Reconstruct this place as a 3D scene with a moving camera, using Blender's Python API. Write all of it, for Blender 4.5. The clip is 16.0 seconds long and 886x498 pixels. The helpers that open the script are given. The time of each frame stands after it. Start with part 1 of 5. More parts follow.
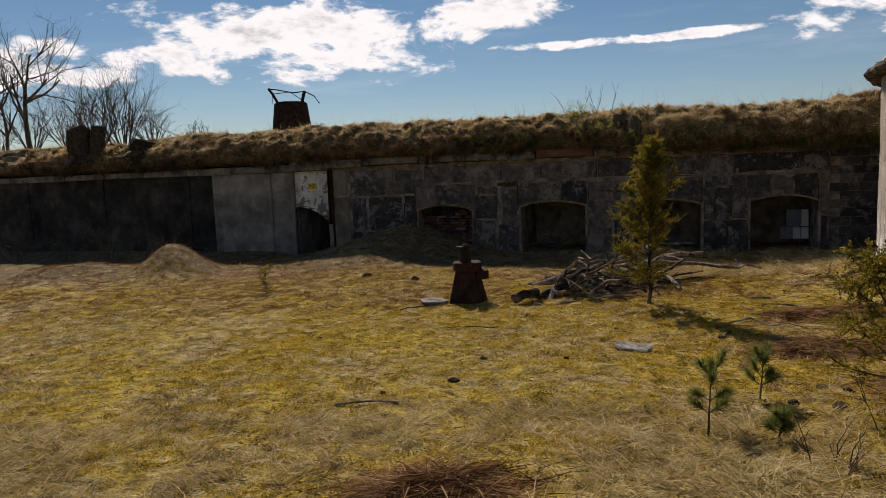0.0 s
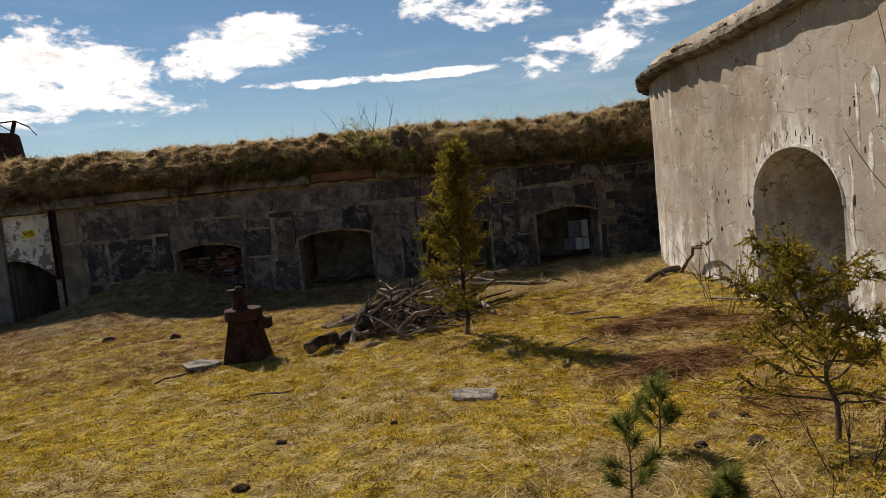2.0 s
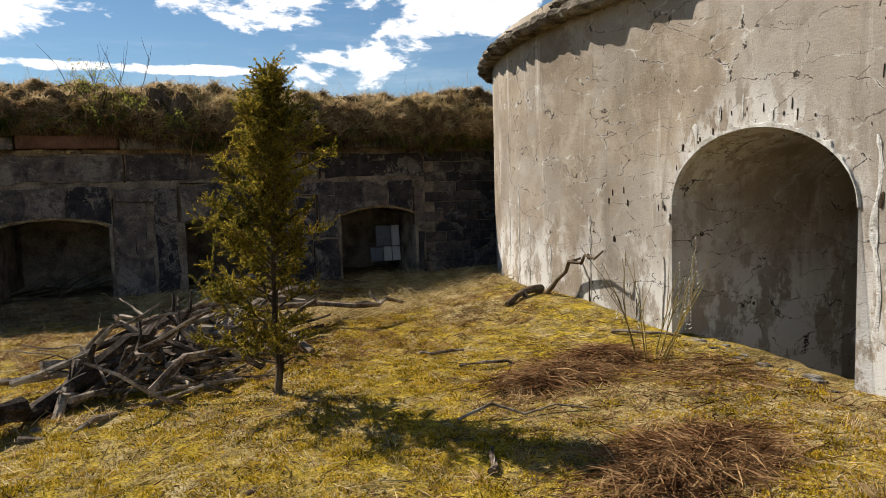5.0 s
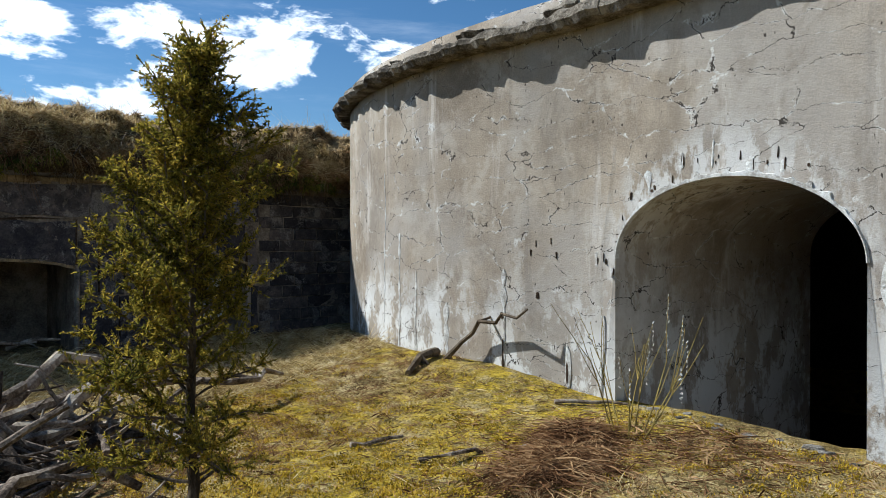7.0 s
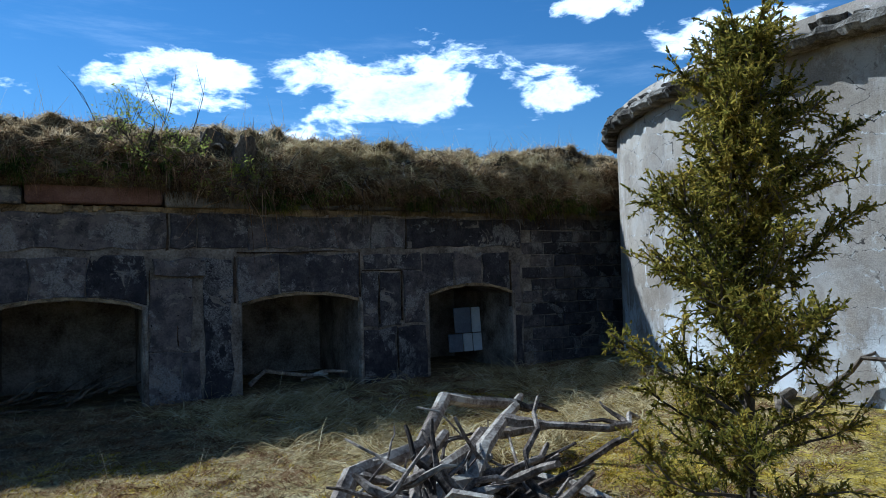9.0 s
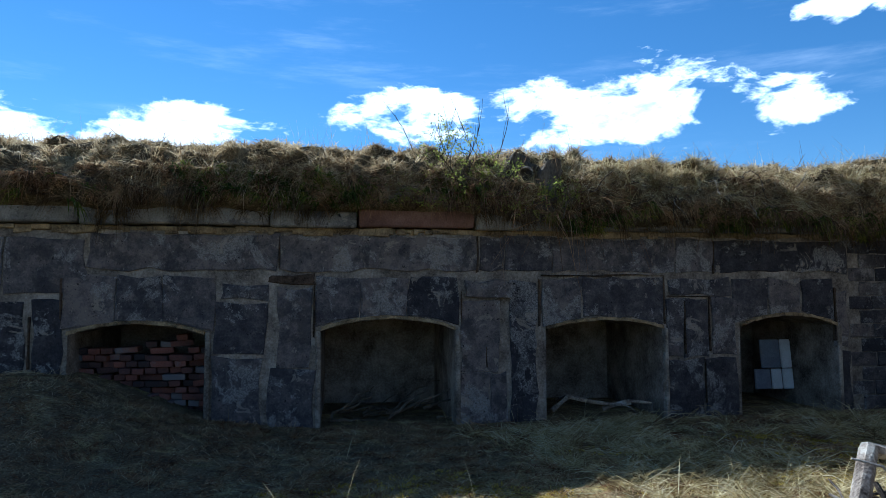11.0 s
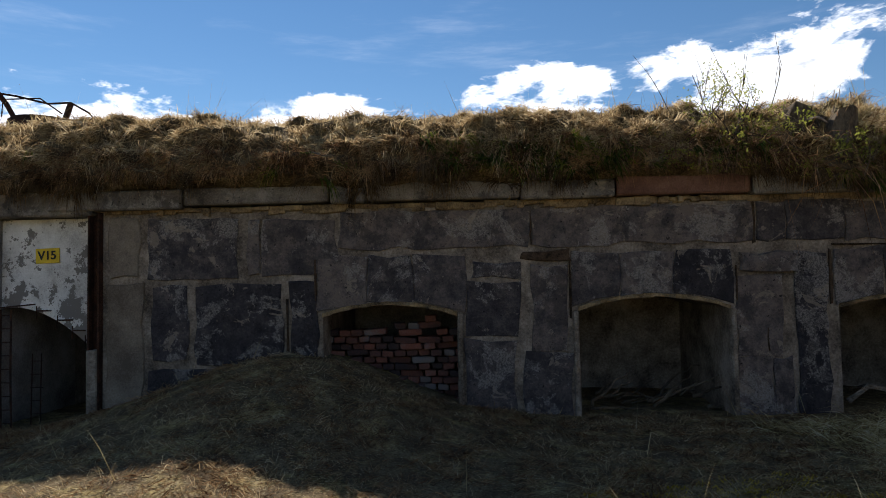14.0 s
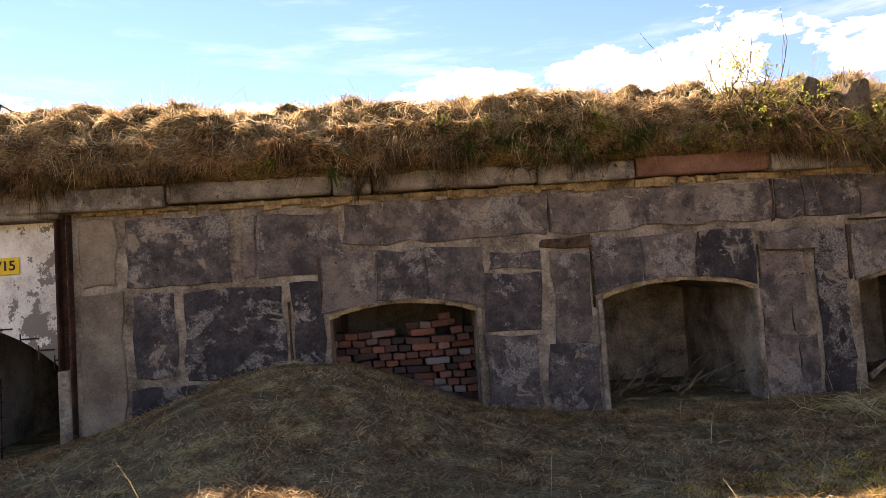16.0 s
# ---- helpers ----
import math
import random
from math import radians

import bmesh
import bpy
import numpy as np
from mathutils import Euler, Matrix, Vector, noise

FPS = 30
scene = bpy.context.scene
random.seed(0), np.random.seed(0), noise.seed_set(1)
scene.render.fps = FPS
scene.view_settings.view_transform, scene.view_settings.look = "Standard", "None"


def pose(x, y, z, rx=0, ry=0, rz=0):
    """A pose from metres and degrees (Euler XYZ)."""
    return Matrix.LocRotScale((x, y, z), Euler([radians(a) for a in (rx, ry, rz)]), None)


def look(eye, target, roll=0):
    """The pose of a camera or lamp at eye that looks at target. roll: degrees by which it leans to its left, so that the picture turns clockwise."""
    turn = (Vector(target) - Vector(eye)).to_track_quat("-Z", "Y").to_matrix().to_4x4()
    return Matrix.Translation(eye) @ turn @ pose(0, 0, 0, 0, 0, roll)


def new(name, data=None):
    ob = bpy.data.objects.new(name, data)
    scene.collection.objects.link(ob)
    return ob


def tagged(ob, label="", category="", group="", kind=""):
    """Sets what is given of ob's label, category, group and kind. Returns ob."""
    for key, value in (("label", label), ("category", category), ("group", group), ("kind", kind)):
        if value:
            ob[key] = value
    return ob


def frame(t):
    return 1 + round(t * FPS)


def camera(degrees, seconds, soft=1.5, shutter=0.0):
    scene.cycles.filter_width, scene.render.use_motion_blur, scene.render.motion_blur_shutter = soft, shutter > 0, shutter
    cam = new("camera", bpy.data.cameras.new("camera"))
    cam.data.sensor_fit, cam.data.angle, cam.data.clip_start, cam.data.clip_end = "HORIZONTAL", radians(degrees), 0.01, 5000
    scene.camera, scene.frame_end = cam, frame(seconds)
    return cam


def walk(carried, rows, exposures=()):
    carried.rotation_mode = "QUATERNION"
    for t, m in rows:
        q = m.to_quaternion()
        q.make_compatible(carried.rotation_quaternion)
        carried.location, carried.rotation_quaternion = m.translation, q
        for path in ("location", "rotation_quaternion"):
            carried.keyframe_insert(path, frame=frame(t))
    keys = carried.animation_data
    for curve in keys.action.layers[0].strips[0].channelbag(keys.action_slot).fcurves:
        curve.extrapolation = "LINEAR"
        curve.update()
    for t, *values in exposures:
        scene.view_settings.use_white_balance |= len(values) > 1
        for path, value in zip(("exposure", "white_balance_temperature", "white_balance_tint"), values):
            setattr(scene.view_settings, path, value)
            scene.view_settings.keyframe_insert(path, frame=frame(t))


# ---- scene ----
cam = camera(66.4, 16.0, soft=0.6)
METRES, EYE, TILT, LEAN, TURN = 11.6, 1.5, 0.0, 0.0, 0.0
ROWS = [
    (0.0, 0.0, 0.0, 0.0, -0.24, -6.25, 2.18),
    (0.5, -0.0011, 0.0417, -0.0048, -1.39, -4.94, 4.64),
    (1.0, -0.0004, 0.0754, -0.0083, -7.42, -5.0, 3.67),
    (1.5, -0.0068, 0.1107, -0.0143, -18.66, -3.38, 4.74),
    (2.0, 0.0015, 0.1468, -0.0174, -19.77, -4.55, 5.61),
    (2.5, 0.014, 0.1856, -0.0193, -23.6, -6.91, 2.9),
    (3.0, 0.0223, 0.2269, -0.0256, -27.22, -4.76, 4.98),
    (3.5, 0.04, 0.2721, -0.0303, -24.44, -6.75, 3.71),
    (4.0, 0.0498, 0.3103, -0.0322, -27.32, -3.89, 2.5),
    (4.5, 0.0513, 0.3553, -0.0336, -30.84, -4.23, 2.85),
    (5.0, 0.0623, 0.395, -0.0404, -39.63, -4.79, 1.74),
    (7.5, 0.0619, 0.572, -0.0467, -63.14, -0.22, -0.31),
    (8.0, 0.0562, 0.6024, -0.0422, -66.57, -0.85, -0.8),
    (8.5, 0.0375, 0.6425, -0.042, -57.2, 2.68, 2.12),
    (9.0, 0.0241, 0.6747, -0.0432, -45.7, 1.97, 1.41),
    (11.5, -0.0454, 0.7579, -0.0415, -23.58, 4.76, 2.01),
    (12.0, -0.0568, 0.7787, -0.04, -18.37, 5.06, 4.38),
    (12.5, -0.0645, 0.7926, -0.0405, -14.97, 5.23, 4.09),
    (13.0, -0.0872, 0.8035, -0.0427, -17.02, 5.77, 5.25),
    (13.5, -0.097, 0.8131, -0.0408, -15.6, 5.95, 3.35),
    (14.0, -0.108, 0.8283, -0.0439, -15.75, 2.73, 1.06),
    (14.5, -0.1184, 0.8468, -0.0443, -14.87, 1.5, 2.62),
    (15.0, -0.1274, 0.8644, -0.0437, -11.05, 0.32, 3.17),
    (15.5, -0.1557, 0.8783, -0.052, -19.41, 2.55, 4.19),
    (16.0, -0.163, 0.8891, -0.0515, -21.67, 3.06, 3.75),
]
LIGHT = [(0.0, 0.0, 6900, 17), (1.5, 0.05, 7000, 16), (2.0, 0.25, 7200, 15), (3.0, 0.68, 7350, 15), (5.0, 0.6, 6800, 12), (7.5, 0.6, 5500, 6), (8.2, 0.56, 5400, 6), (9.0, 0.5, 4650, 4), (11.5, 0.9, 4750, 4), (12.5, 0.95, 5850, 12), (14.5, 0.6, 6500, 13), (15.0, 1.65, 7600, 25), (16.0, 2.15, 7900, 30)]
walk(cam, [(t, pose(0, 0, EYE, TILT, LEAN, TURN) @ pose(METRES * x, METRES * y, METRES * z, 90 + pitch, roll, yaw)) for t, x, y, z, yaw, pitch, roll in ROWS], LIGHT)

# ---- light ----
SUN_DIR = Vector((-0.247 * math.cos(radians(42.8)), 0.969 * math.cos(radians(42.8)), math.sin(radians(42.8))))
sun = new("sun", bpy.data.lights.new("sun", "SUN"))
sun.data.energy, sun.data.angle, sun.data.color = 5.0, radians(0.5), (1.0, 0.94, 0.84)
sun.matrix_world = look((-20, 60, 60), Vector((-20, 60, 60)) - SUN_DIR)


class Nodes:
    """A small writer of node trees."""

    def __init__(self, tree):
        self.t = tree
        self.t.nodes.clear()

    def add(self, kind, inputs=None, **settings):
        n = self.t.nodes.new(kind)
        for k, v in settings.items():
            setattr(n, k, v)
        for k, v in (inputs or {}).items():
            if isinstance(v, bpy.types.NodeSocket):
                self.t.links.new(v, n.inputs[k])
            else:
                n.inputs[k].default_value = v
        return n

    def math(self, op, a, b=0.0, clamp=False):
        return self.add("ShaderNodeMath", {0: a, 1: b}, operation=op, use_clamp=clamp).outputs[0]

    def mix(self, f, a, b, blend="MIX"):
        n = self.add("ShaderNodeMix", {0: f, 6: a, 7: b}, data_type="RGBA", blend_type=blend)
        return n.outputs[2]

    def ramp(self, f, stops):
        n = self.add("ShaderNodeValToRGB", {0: f})
        e = n.color_ramp.elements
        while len(e) < len(stops):
            e.new(0.5)
        for el, (p, c) in zip(e, stops):
            el.position = p
            el.color = (*c, 1) if len(c) == 3 else c
        return n.outputs[0]

    def step(self, f, lo, hi):
        n = self.add("ShaderNodeMapRange", {0: f, 1: lo, 2: hi, 3: 0.0, 4: 1.0})
        n.interpolation_type = "SMOOTHSTEP"
        return n.outputs[0]

    def noise(self, vec, scale, detail=5.0, rough=0.6, dist=0.0):
        return self.add("ShaderNodeTexNoise", {"Vector": vec, "Scale": scale, "Detail": detail, "Roughness": rough, "Distortion": dist}).outputs[0]

    def scaled(self, vec, sx, sy, sz):
        return self.add("ShaderNodeMapping", {0: vec, 3: (sx, sy, sz)}).outputs[0]


# ---- sky with broken clouds: azimuth from +y to the right, elevation, half sizes, in degrees ----
CLOUDS = [(-11, 11.2, 14, 3.6), (5.5, 13.6, 7, 1.9), (24.8, 15.3, 6, 2.4), (41.5, 15.6, 9, 3.8), (31.5, 10.6, 7, 1.8),
          (55, 15, 5, 2.0), (59, 21, 3.5, 1.2), (17, 10.0, 14, 0.45), (70, 17, 6, 2.2),
          (-30, 9, 9, 2.0), (95, 16, 10, 3), (-60, 14, 12, 4), (-95, 18, 12, 4), (130, 15, 14, 5), (180, 20, 16, 5), (-140, 16, 14, 4)]
world = bpy.data.worlds.new("sky")
scene.world = world
world.use_nodes = True
N = Nodes(world.node_tree)
way = N.add("ShaderNodeTexCoord").outputs["Generated"]
sep = N.add("ShaderNodeSeparateXYZ", {0: way}).outputs
az = N.math("DEGREES", N.math("ARCTAN2", sep[0], sep[1]))
el = N.math("DEGREES", N.math("ARCSINE", sep[2]))
field = None
for a, e, wa, we in CLOUDS:
    p = N.math("POWER", N.math("ABSOLUTE", N.math("DIVIDE", N.math("SUBTRACT", az, a), wa)), 2.0)
    q = N.math("POWER", N.math("ABSOLUTE", N.math("DIVIDE", N.math("SUBTRACT", el, e), we)), 2.0)
    one = N.math("SUBTRACT", 1.0, N.math("ADD", p, q))
    field = one if field is None else N.math("MAXIMUM", field, one)
stretched = N.scaled(way, 1, 1, 2.2)
n1 = N.noise(stretched, 9.0, 9.0, 0.62, 0.3)
n2 = N.noise(stretched, 26.0, 8.0, 0.6)
body = N.math("ADD", N.math("MULTIPLY", N.math("MAXIMUM", field, -1.2), 0.5), N.math("MULTIPLY", N.math("SUBTRACT", n1, 0.5), 2.6))
body = N.math("ADD", body, N.math("MULTIPLY", N.math("SUBTRACT", n2, 0.5), 0.7))
cover = N.step(body, 0.02, 0.34)
veil = N.math("MULTIPLY", N.step(N.noise(N.scaled(way, 1, 1, 7), 3.0, 6.0, 0.65), 0.5, 0.85), 0.16)
cover = N.math("MAXIMUM", cover, veil)
shade = N.step(N.noise(stretched, 12.0, 7.0, 0.65), 0.45, 0.68)
white = N.mix(N.math("MULTIPLY", shade, N.step(body, 0.3, 0.7)), (17, 17.2, 17.6, 1), (8.0, 8.4, 9.0, 1))
sky = N.add("ShaderNodeTexSky", sky_type="NISHITA", sun_disc=False, sun_elevation=radians(42.8), sun_rotation=radians(-14.3), air_density=1.0, dust_density=0.0, ozone_density=2.4)
blue = N.add("ShaderNodeHueSaturation", {"Hue": 0.497, "Saturation": 1.16, "Value": 1.05, "Color": sky.outputs[0]}).outputs[0]
col = N.mix(cover, blue, white)
bg = N.add("ShaderNodeBackground", {"Color": col, "Strength": 0.056})
N.t.links.new(bg.outputs[0], N.add("ShaderNodeOutputWorld").inputs[0])


# ---- materials ----
def material(name, stops, scale=3.0, fine=60.0, rough=0.9, bump=0.4, metal=0.0, vary=0.25, stretch=(1, 1, 1), island=False, extra=None, spec=0.3, relief=0.02, gain=2.0):
    """Colour by two noises over world position, with a value that varies from piece to piece."""
    m = bpy.data.materials.new(name)
    m.use_nodes = True
    N = Nodes(m.node_tree)
    geo = N.add("ShaderNodeNewGeometry")
    pos = N.scaled(geo.outputs["Position"], *stretch)
    big, small = N.noise(pos, scale, 6.0, 0.65), N.noise(pos, fine, 4.0, 0.7)
    f = N.math("ADD", N.math("MULTIPLY", big, 0.65), N.math("MULTIPLY", small, 0.35))
    f = N.math("ADD", N.math("MULTIPLY", N.math("SUBTRACT", f, 0.5), gain), 0.5)
    rnd = geo.outputs["Random Per Island"] if island else N.add("ShaderNodeObjectInfo").outputs["Random"]
    f = N.math("ADD", f, N.math("MULTIPLY", N.math("SUBTRACT", rnd, 0.5), vary))
    c = N.ramp(f, stops)
    if extra:
        c = extra(N, pos, c, geo)
    h = N.math("ADD", N.math("MULTIPLY", small, 0.4), N.math("MULTIPLY", big, 1.0))
    nrm = N.add("ShaderNodeBump", {"Strength": bump, "Distance": relief, "Height": h}).outputs[0]
    b = N.add("ShaderNodeBsdfPrincipled", {"Base Color": c, "Roughness": rough, "Metallic": metal, "Normal": nrm, "Specular IOR Level": spec})
    N.t.links.new(b.outputs[0], N.add("ShaderNodeOutputMaterial").inputs[0])
    return m


def leafy(name, stops, trans=0.35):
    """Thin leaves and blades: diffuse with light coming through, each blade with its own shade."""
    m = bpy.data.materials.new(name)
    m.use_nodes = True
    N = Nodes(m.node_tree)
    geo = N.add("ShaderNodeNewGeometry")
    big = N.noise(geo.outputs["Position"], 3.5, 5.0, 0.7)
    f = N.math("ADD", N.math("MULTIPLY", geo.outputs["Random Per Island"], 0.6), N.math("MULTIPLY", N.math("SUBTRACT", big, 0.38), 1.9))
    c = N.ramp(f, stops)
    d = N.add("ShaderNodeBsdfDiffuse", {"Color": c})
    t = N.add("ShaderNodeBsdfTranslucent", {"Color": c})
    mx = N.add("ShaderNodeMixShader", {0: trans, 1: d.outputs[0], 2: t.outputs[0]})
    N.t.links.new(mx.outputs[0], N.add("ShaderNodeOutputMaterial").inputs[0])
    return m


def moss_patches(N, pos, c, geo):
    moss = N.step(N.noise(pos, 0.55, 5.0, 0.6, 0.6), 0.38, 0.56)
    far = N.add("ShaderNodeSeparateXYZ", {0: geo.outputs["Position"]}).outputs[1]
    moss = N.math("MULTIPLY", moss, N.math("SUBTRACT", 1.0, N.step(far, 12.0, 13.6)))
    tone = N.ramp(N.noise(pos, 9.0, 6.0, 0.7), [(0.34, (0.07, 0.052, 0.01)), (0.47, (0.38, 0.27, 0.022)), (0.6, (0.62, 0.44, 0.045))])
    c = N.mix(N.math("MULTIPLY", moss, N.step(N.noise(pos, 5.0, 6.0, 0.75), 0.36, 0.56)), c, tone)
    green = N.step(N.noise(pos, 1.1, 5.0, 0.6), 0.55, 0.7)
    c = N.mix(N.math("MULTIPLY", green, 0.35), c, (0.15, 0.125, 0.035, 1))
    dark = N.step(N.noise(pos, 22.0, 4.0, 0.7), 0.55, 0.68)
    soil = N.math("MULTIPLY", N.step(far, 12.4, 13.8), N.step(N.noise(pos, 3.0, 8.0, 0.75), 0.36, 0.52))
    c = N.mix(N.math("MULTIPLY", soil, 0.75), c, (0.13, 0.088, 0.058, 1))
    crumb = N.step(N.noise(pos, 48.0, 3.0, 0.7), 0.53, 0.6)
    c = N.mix(N.math("MULTIPLY", crumb, 0.6), c, (0.05, 0.038, 0.016, 1))
    fleck = N.step(N.noise(pos, 75.0, 2.0, 0.6), 0.62, 0.67)
    c = N.mix(N.math("MULTIPLY", fleck, 0.7), c, (0.62, 0.52, 0.3, 1))
    return N.mix(N.math("MULTIPLY", dark, 0.85), c, (0.045, 0.032, 0.014, 1))


def concrete_wear(N, pos, c, geo):
    """Long level cracks with lime along them, faint rain streaks, lime wash near the foot and small pits."""
    warp = N.add("ShaderNodeTexNoise", {"Vector": pos, "Scale": 1.4, "Detail": 7.0, "Roughness": 0.62}).outputs[1]
    warped = N.add("ShaderNodeVectorMath", {0: pos, 1: N.scaled(warp, 0.7, 0.7, 0.5)}, operation="ADD").outputs[0]
    edge = N.add("ShaderNodeTexVoronoi", {"Vector": N.scaled(warped, 1, 1, 3.4), "Scale": 1.3}, feature="DISTANCE_TO_EDGE").outputs[0]
    gate = N.step(N.noise(pos, 0.9, 4.0, 0.6), 0.36, 0.46)
    broken = N.step(N.noise(pos, 6.0, 4.0, 0.7), 0.42, 0.52)
    lime = N.math("MULTIPLY", N.math("SUBTRACT", 1.0, N.step(edge, 0.006, 0.032)), gate)
    crack = N.math("MULTIPLY", N.math("MULTIPLY", N.math("SUBTRACT", 1.0, N.step(edge, 0.005, 0.011)), gate), broken)
    streak = N.step(N.noise(N.scaled(pos, 5, 5, 0.22), 1.3, 7.0, 0.65), 0.56, 0.7)
    c = N.mix(N.math("MULTIPLY", streak, 0.45), c, (0.16, 0.137, 0.11, 1))
    pale = N.step(N.noise(N.scaled(pos, 3.2, 3.2, 0.4), 1.0, 7.0, 0.72), 0.56, 0.68)
    z = N.add("ShaderNodeSeparateXYZ", {0: geo.outputs["Position"]}).outputs[2]
    low = N.math("SUBTRACT", 1.0, N.step(N.math("ADD", z, N.math("MULTIPLY", N.noise(pos, 1.5, 5.0, 0.7), 1.6)), 0.75, 1.65))
    blot = N.step(N.noise(pos, 1.9, 9.0, 0.74), 0.5, 0.6)
    c = N.mix(N.math("MULTIPLY", blot, 0.45), c, (0.47, 0.42, 0.35, 1))
    grime = N.step(N.noise(N.scaled(pos, 1, 1, 0.7), 1.3, 9.0, 0.72, 0.5), 0.53, 0.62)
    broad = N.step(N.noise(pos, 0.55, 4.0, 0.6), 0.42, 0.6)
    c = N.mix(N.math("MULTIPLY", broad, 0.5), c, (0.36, 0.34, 0.315, 1))
    c = N.mix(N.math("MULTIPLY", grime, 0.45), c, (0.19, 0.158, 0.122, 1))
    c = N.mix(N.math("MULTIPLY", pale, 0.5), c, (0.6, 0.55, 0.49, 1))
    wash = N.math("MULTIPLY", low, N.step(N.noise(N.scaled(pos, 1, 1, 0.6), 3.2, 8.0, 0.75), 0.46, 0.54))
    c = N.mix(N.math("MULTIPLY", wash, 0.85), c, (0.68, 0.68, 0.66, 1))
    c = N.mix(N.math("MULTIPLY", lime, N.step(N.noise(pos, 5.0, 6.0, 0.75), 0.48, 0.6)), c, (0.6, 0.585, 0.55, 1))
    away = N.add("ShaderNodeVectorMath", {0: N.add("ShaderNodeVectorMath", {0: pos, 1: (5.72, 7.02, 0.75)}, operation="SUBTRACT").outputs[0]}, operation="LENGTH").outputs[1]
    halo = N.math("SUBTRACT", 1.0, N.step(N.math("ADD", away, N.math("MULTIPLY", N.noise(pos, 2.0, 6.0, 0.7), 0.7)), 1.15, 1.5))
    halo = N.math("MULTIPLY", halo, N.step(N.noise(N.scaled(pos, 1, 1, 0.45), 5.0, 8.0, 0.75), 0.44, 0.53))
    c = N.mix(N.math("MULTIPLY", halo, 0.75), c, (0.6, 0.59, 0.565, 1))
    pit = N.math("MULTIPLY", N.step(N.noise(N.scaled(pos, 1, 1, 0.5), 30.0, 2.0, 0.5), 0.7, 0.73), N.step(N.noise(pos, 1.2, 3.0, 0.6), 0.45, 0.55))
    c = N.mix(pit, c, (0.06, 0.05, 0.042, 1))
    return N.mix(crack, c, (0.05, 0.042, 0.035, 1))


def granite_spots(N, pos, c, geo):
    """Dark skin flaked away in sharp patches to pale speckled grain, with scraps of old render and soot."""
    flake = N.step(N.noise(pos, 2.4, 9.0, 0.72, 0.4), 0.53, 0.56)
    speck = N.step(N.noise(pos, 55.0, 4.0, 0.8), 0.45, 0.55)
    c = N.mix(N.math("MULTIPLY", flake, N.math("ADD", 0.2, N.math("MULTIPLY", speck, 0.5))), c, (0.29, 0.262, 0.235, 1))
    scrap = N.step(N.noise(pos, 3.4, 9.0, 0.7, 0.8), 0.6, 0.62)
    c = N.mix(N.math("MULTIPLY", scrap, 0.55), c, (0.3, 0.245, 0.19, 1))
    soot_and_shade = N.step(N.noise(pos, 3.2, 8.0, 0.7), 0.52, 0.6)
    c = N.mix(N.math("MULTIPLY", soot_and_shade, 0.55), c, (0.024, 0.022, 0.026, 1))
    hole = N.step(N.noise(pos, 24.0, 4.0, 0.7), 0.64, 0.67)
    return N.mix(hole, c, (0.012, 0.011, 0.012, 1))


def peeling(N, pos, c, geo):
    z = N.add("ShaderNodeSeparateXYZ", {0: geo.outputs["Position"]}).outputs[2]
    gone = N.step(N.math("SUBTRACT", N.noise(pos, 4.5, 8.0, 0.72), N.math("MULTIPLY", N.math("SUBTRACT", z, 0.9), 0.08)), 0.515, 0.53)
    return N.mix(gone, c, (0.19, 0.17, 0.155, 1))


def rust_flakes(N, pos, c, geo):
    return N.mix(N.step(N.noise(pos, 16.0, 6.0, 0.7), 0.5, 0.65), c, (0.02, 0.012, 0.01, 1))


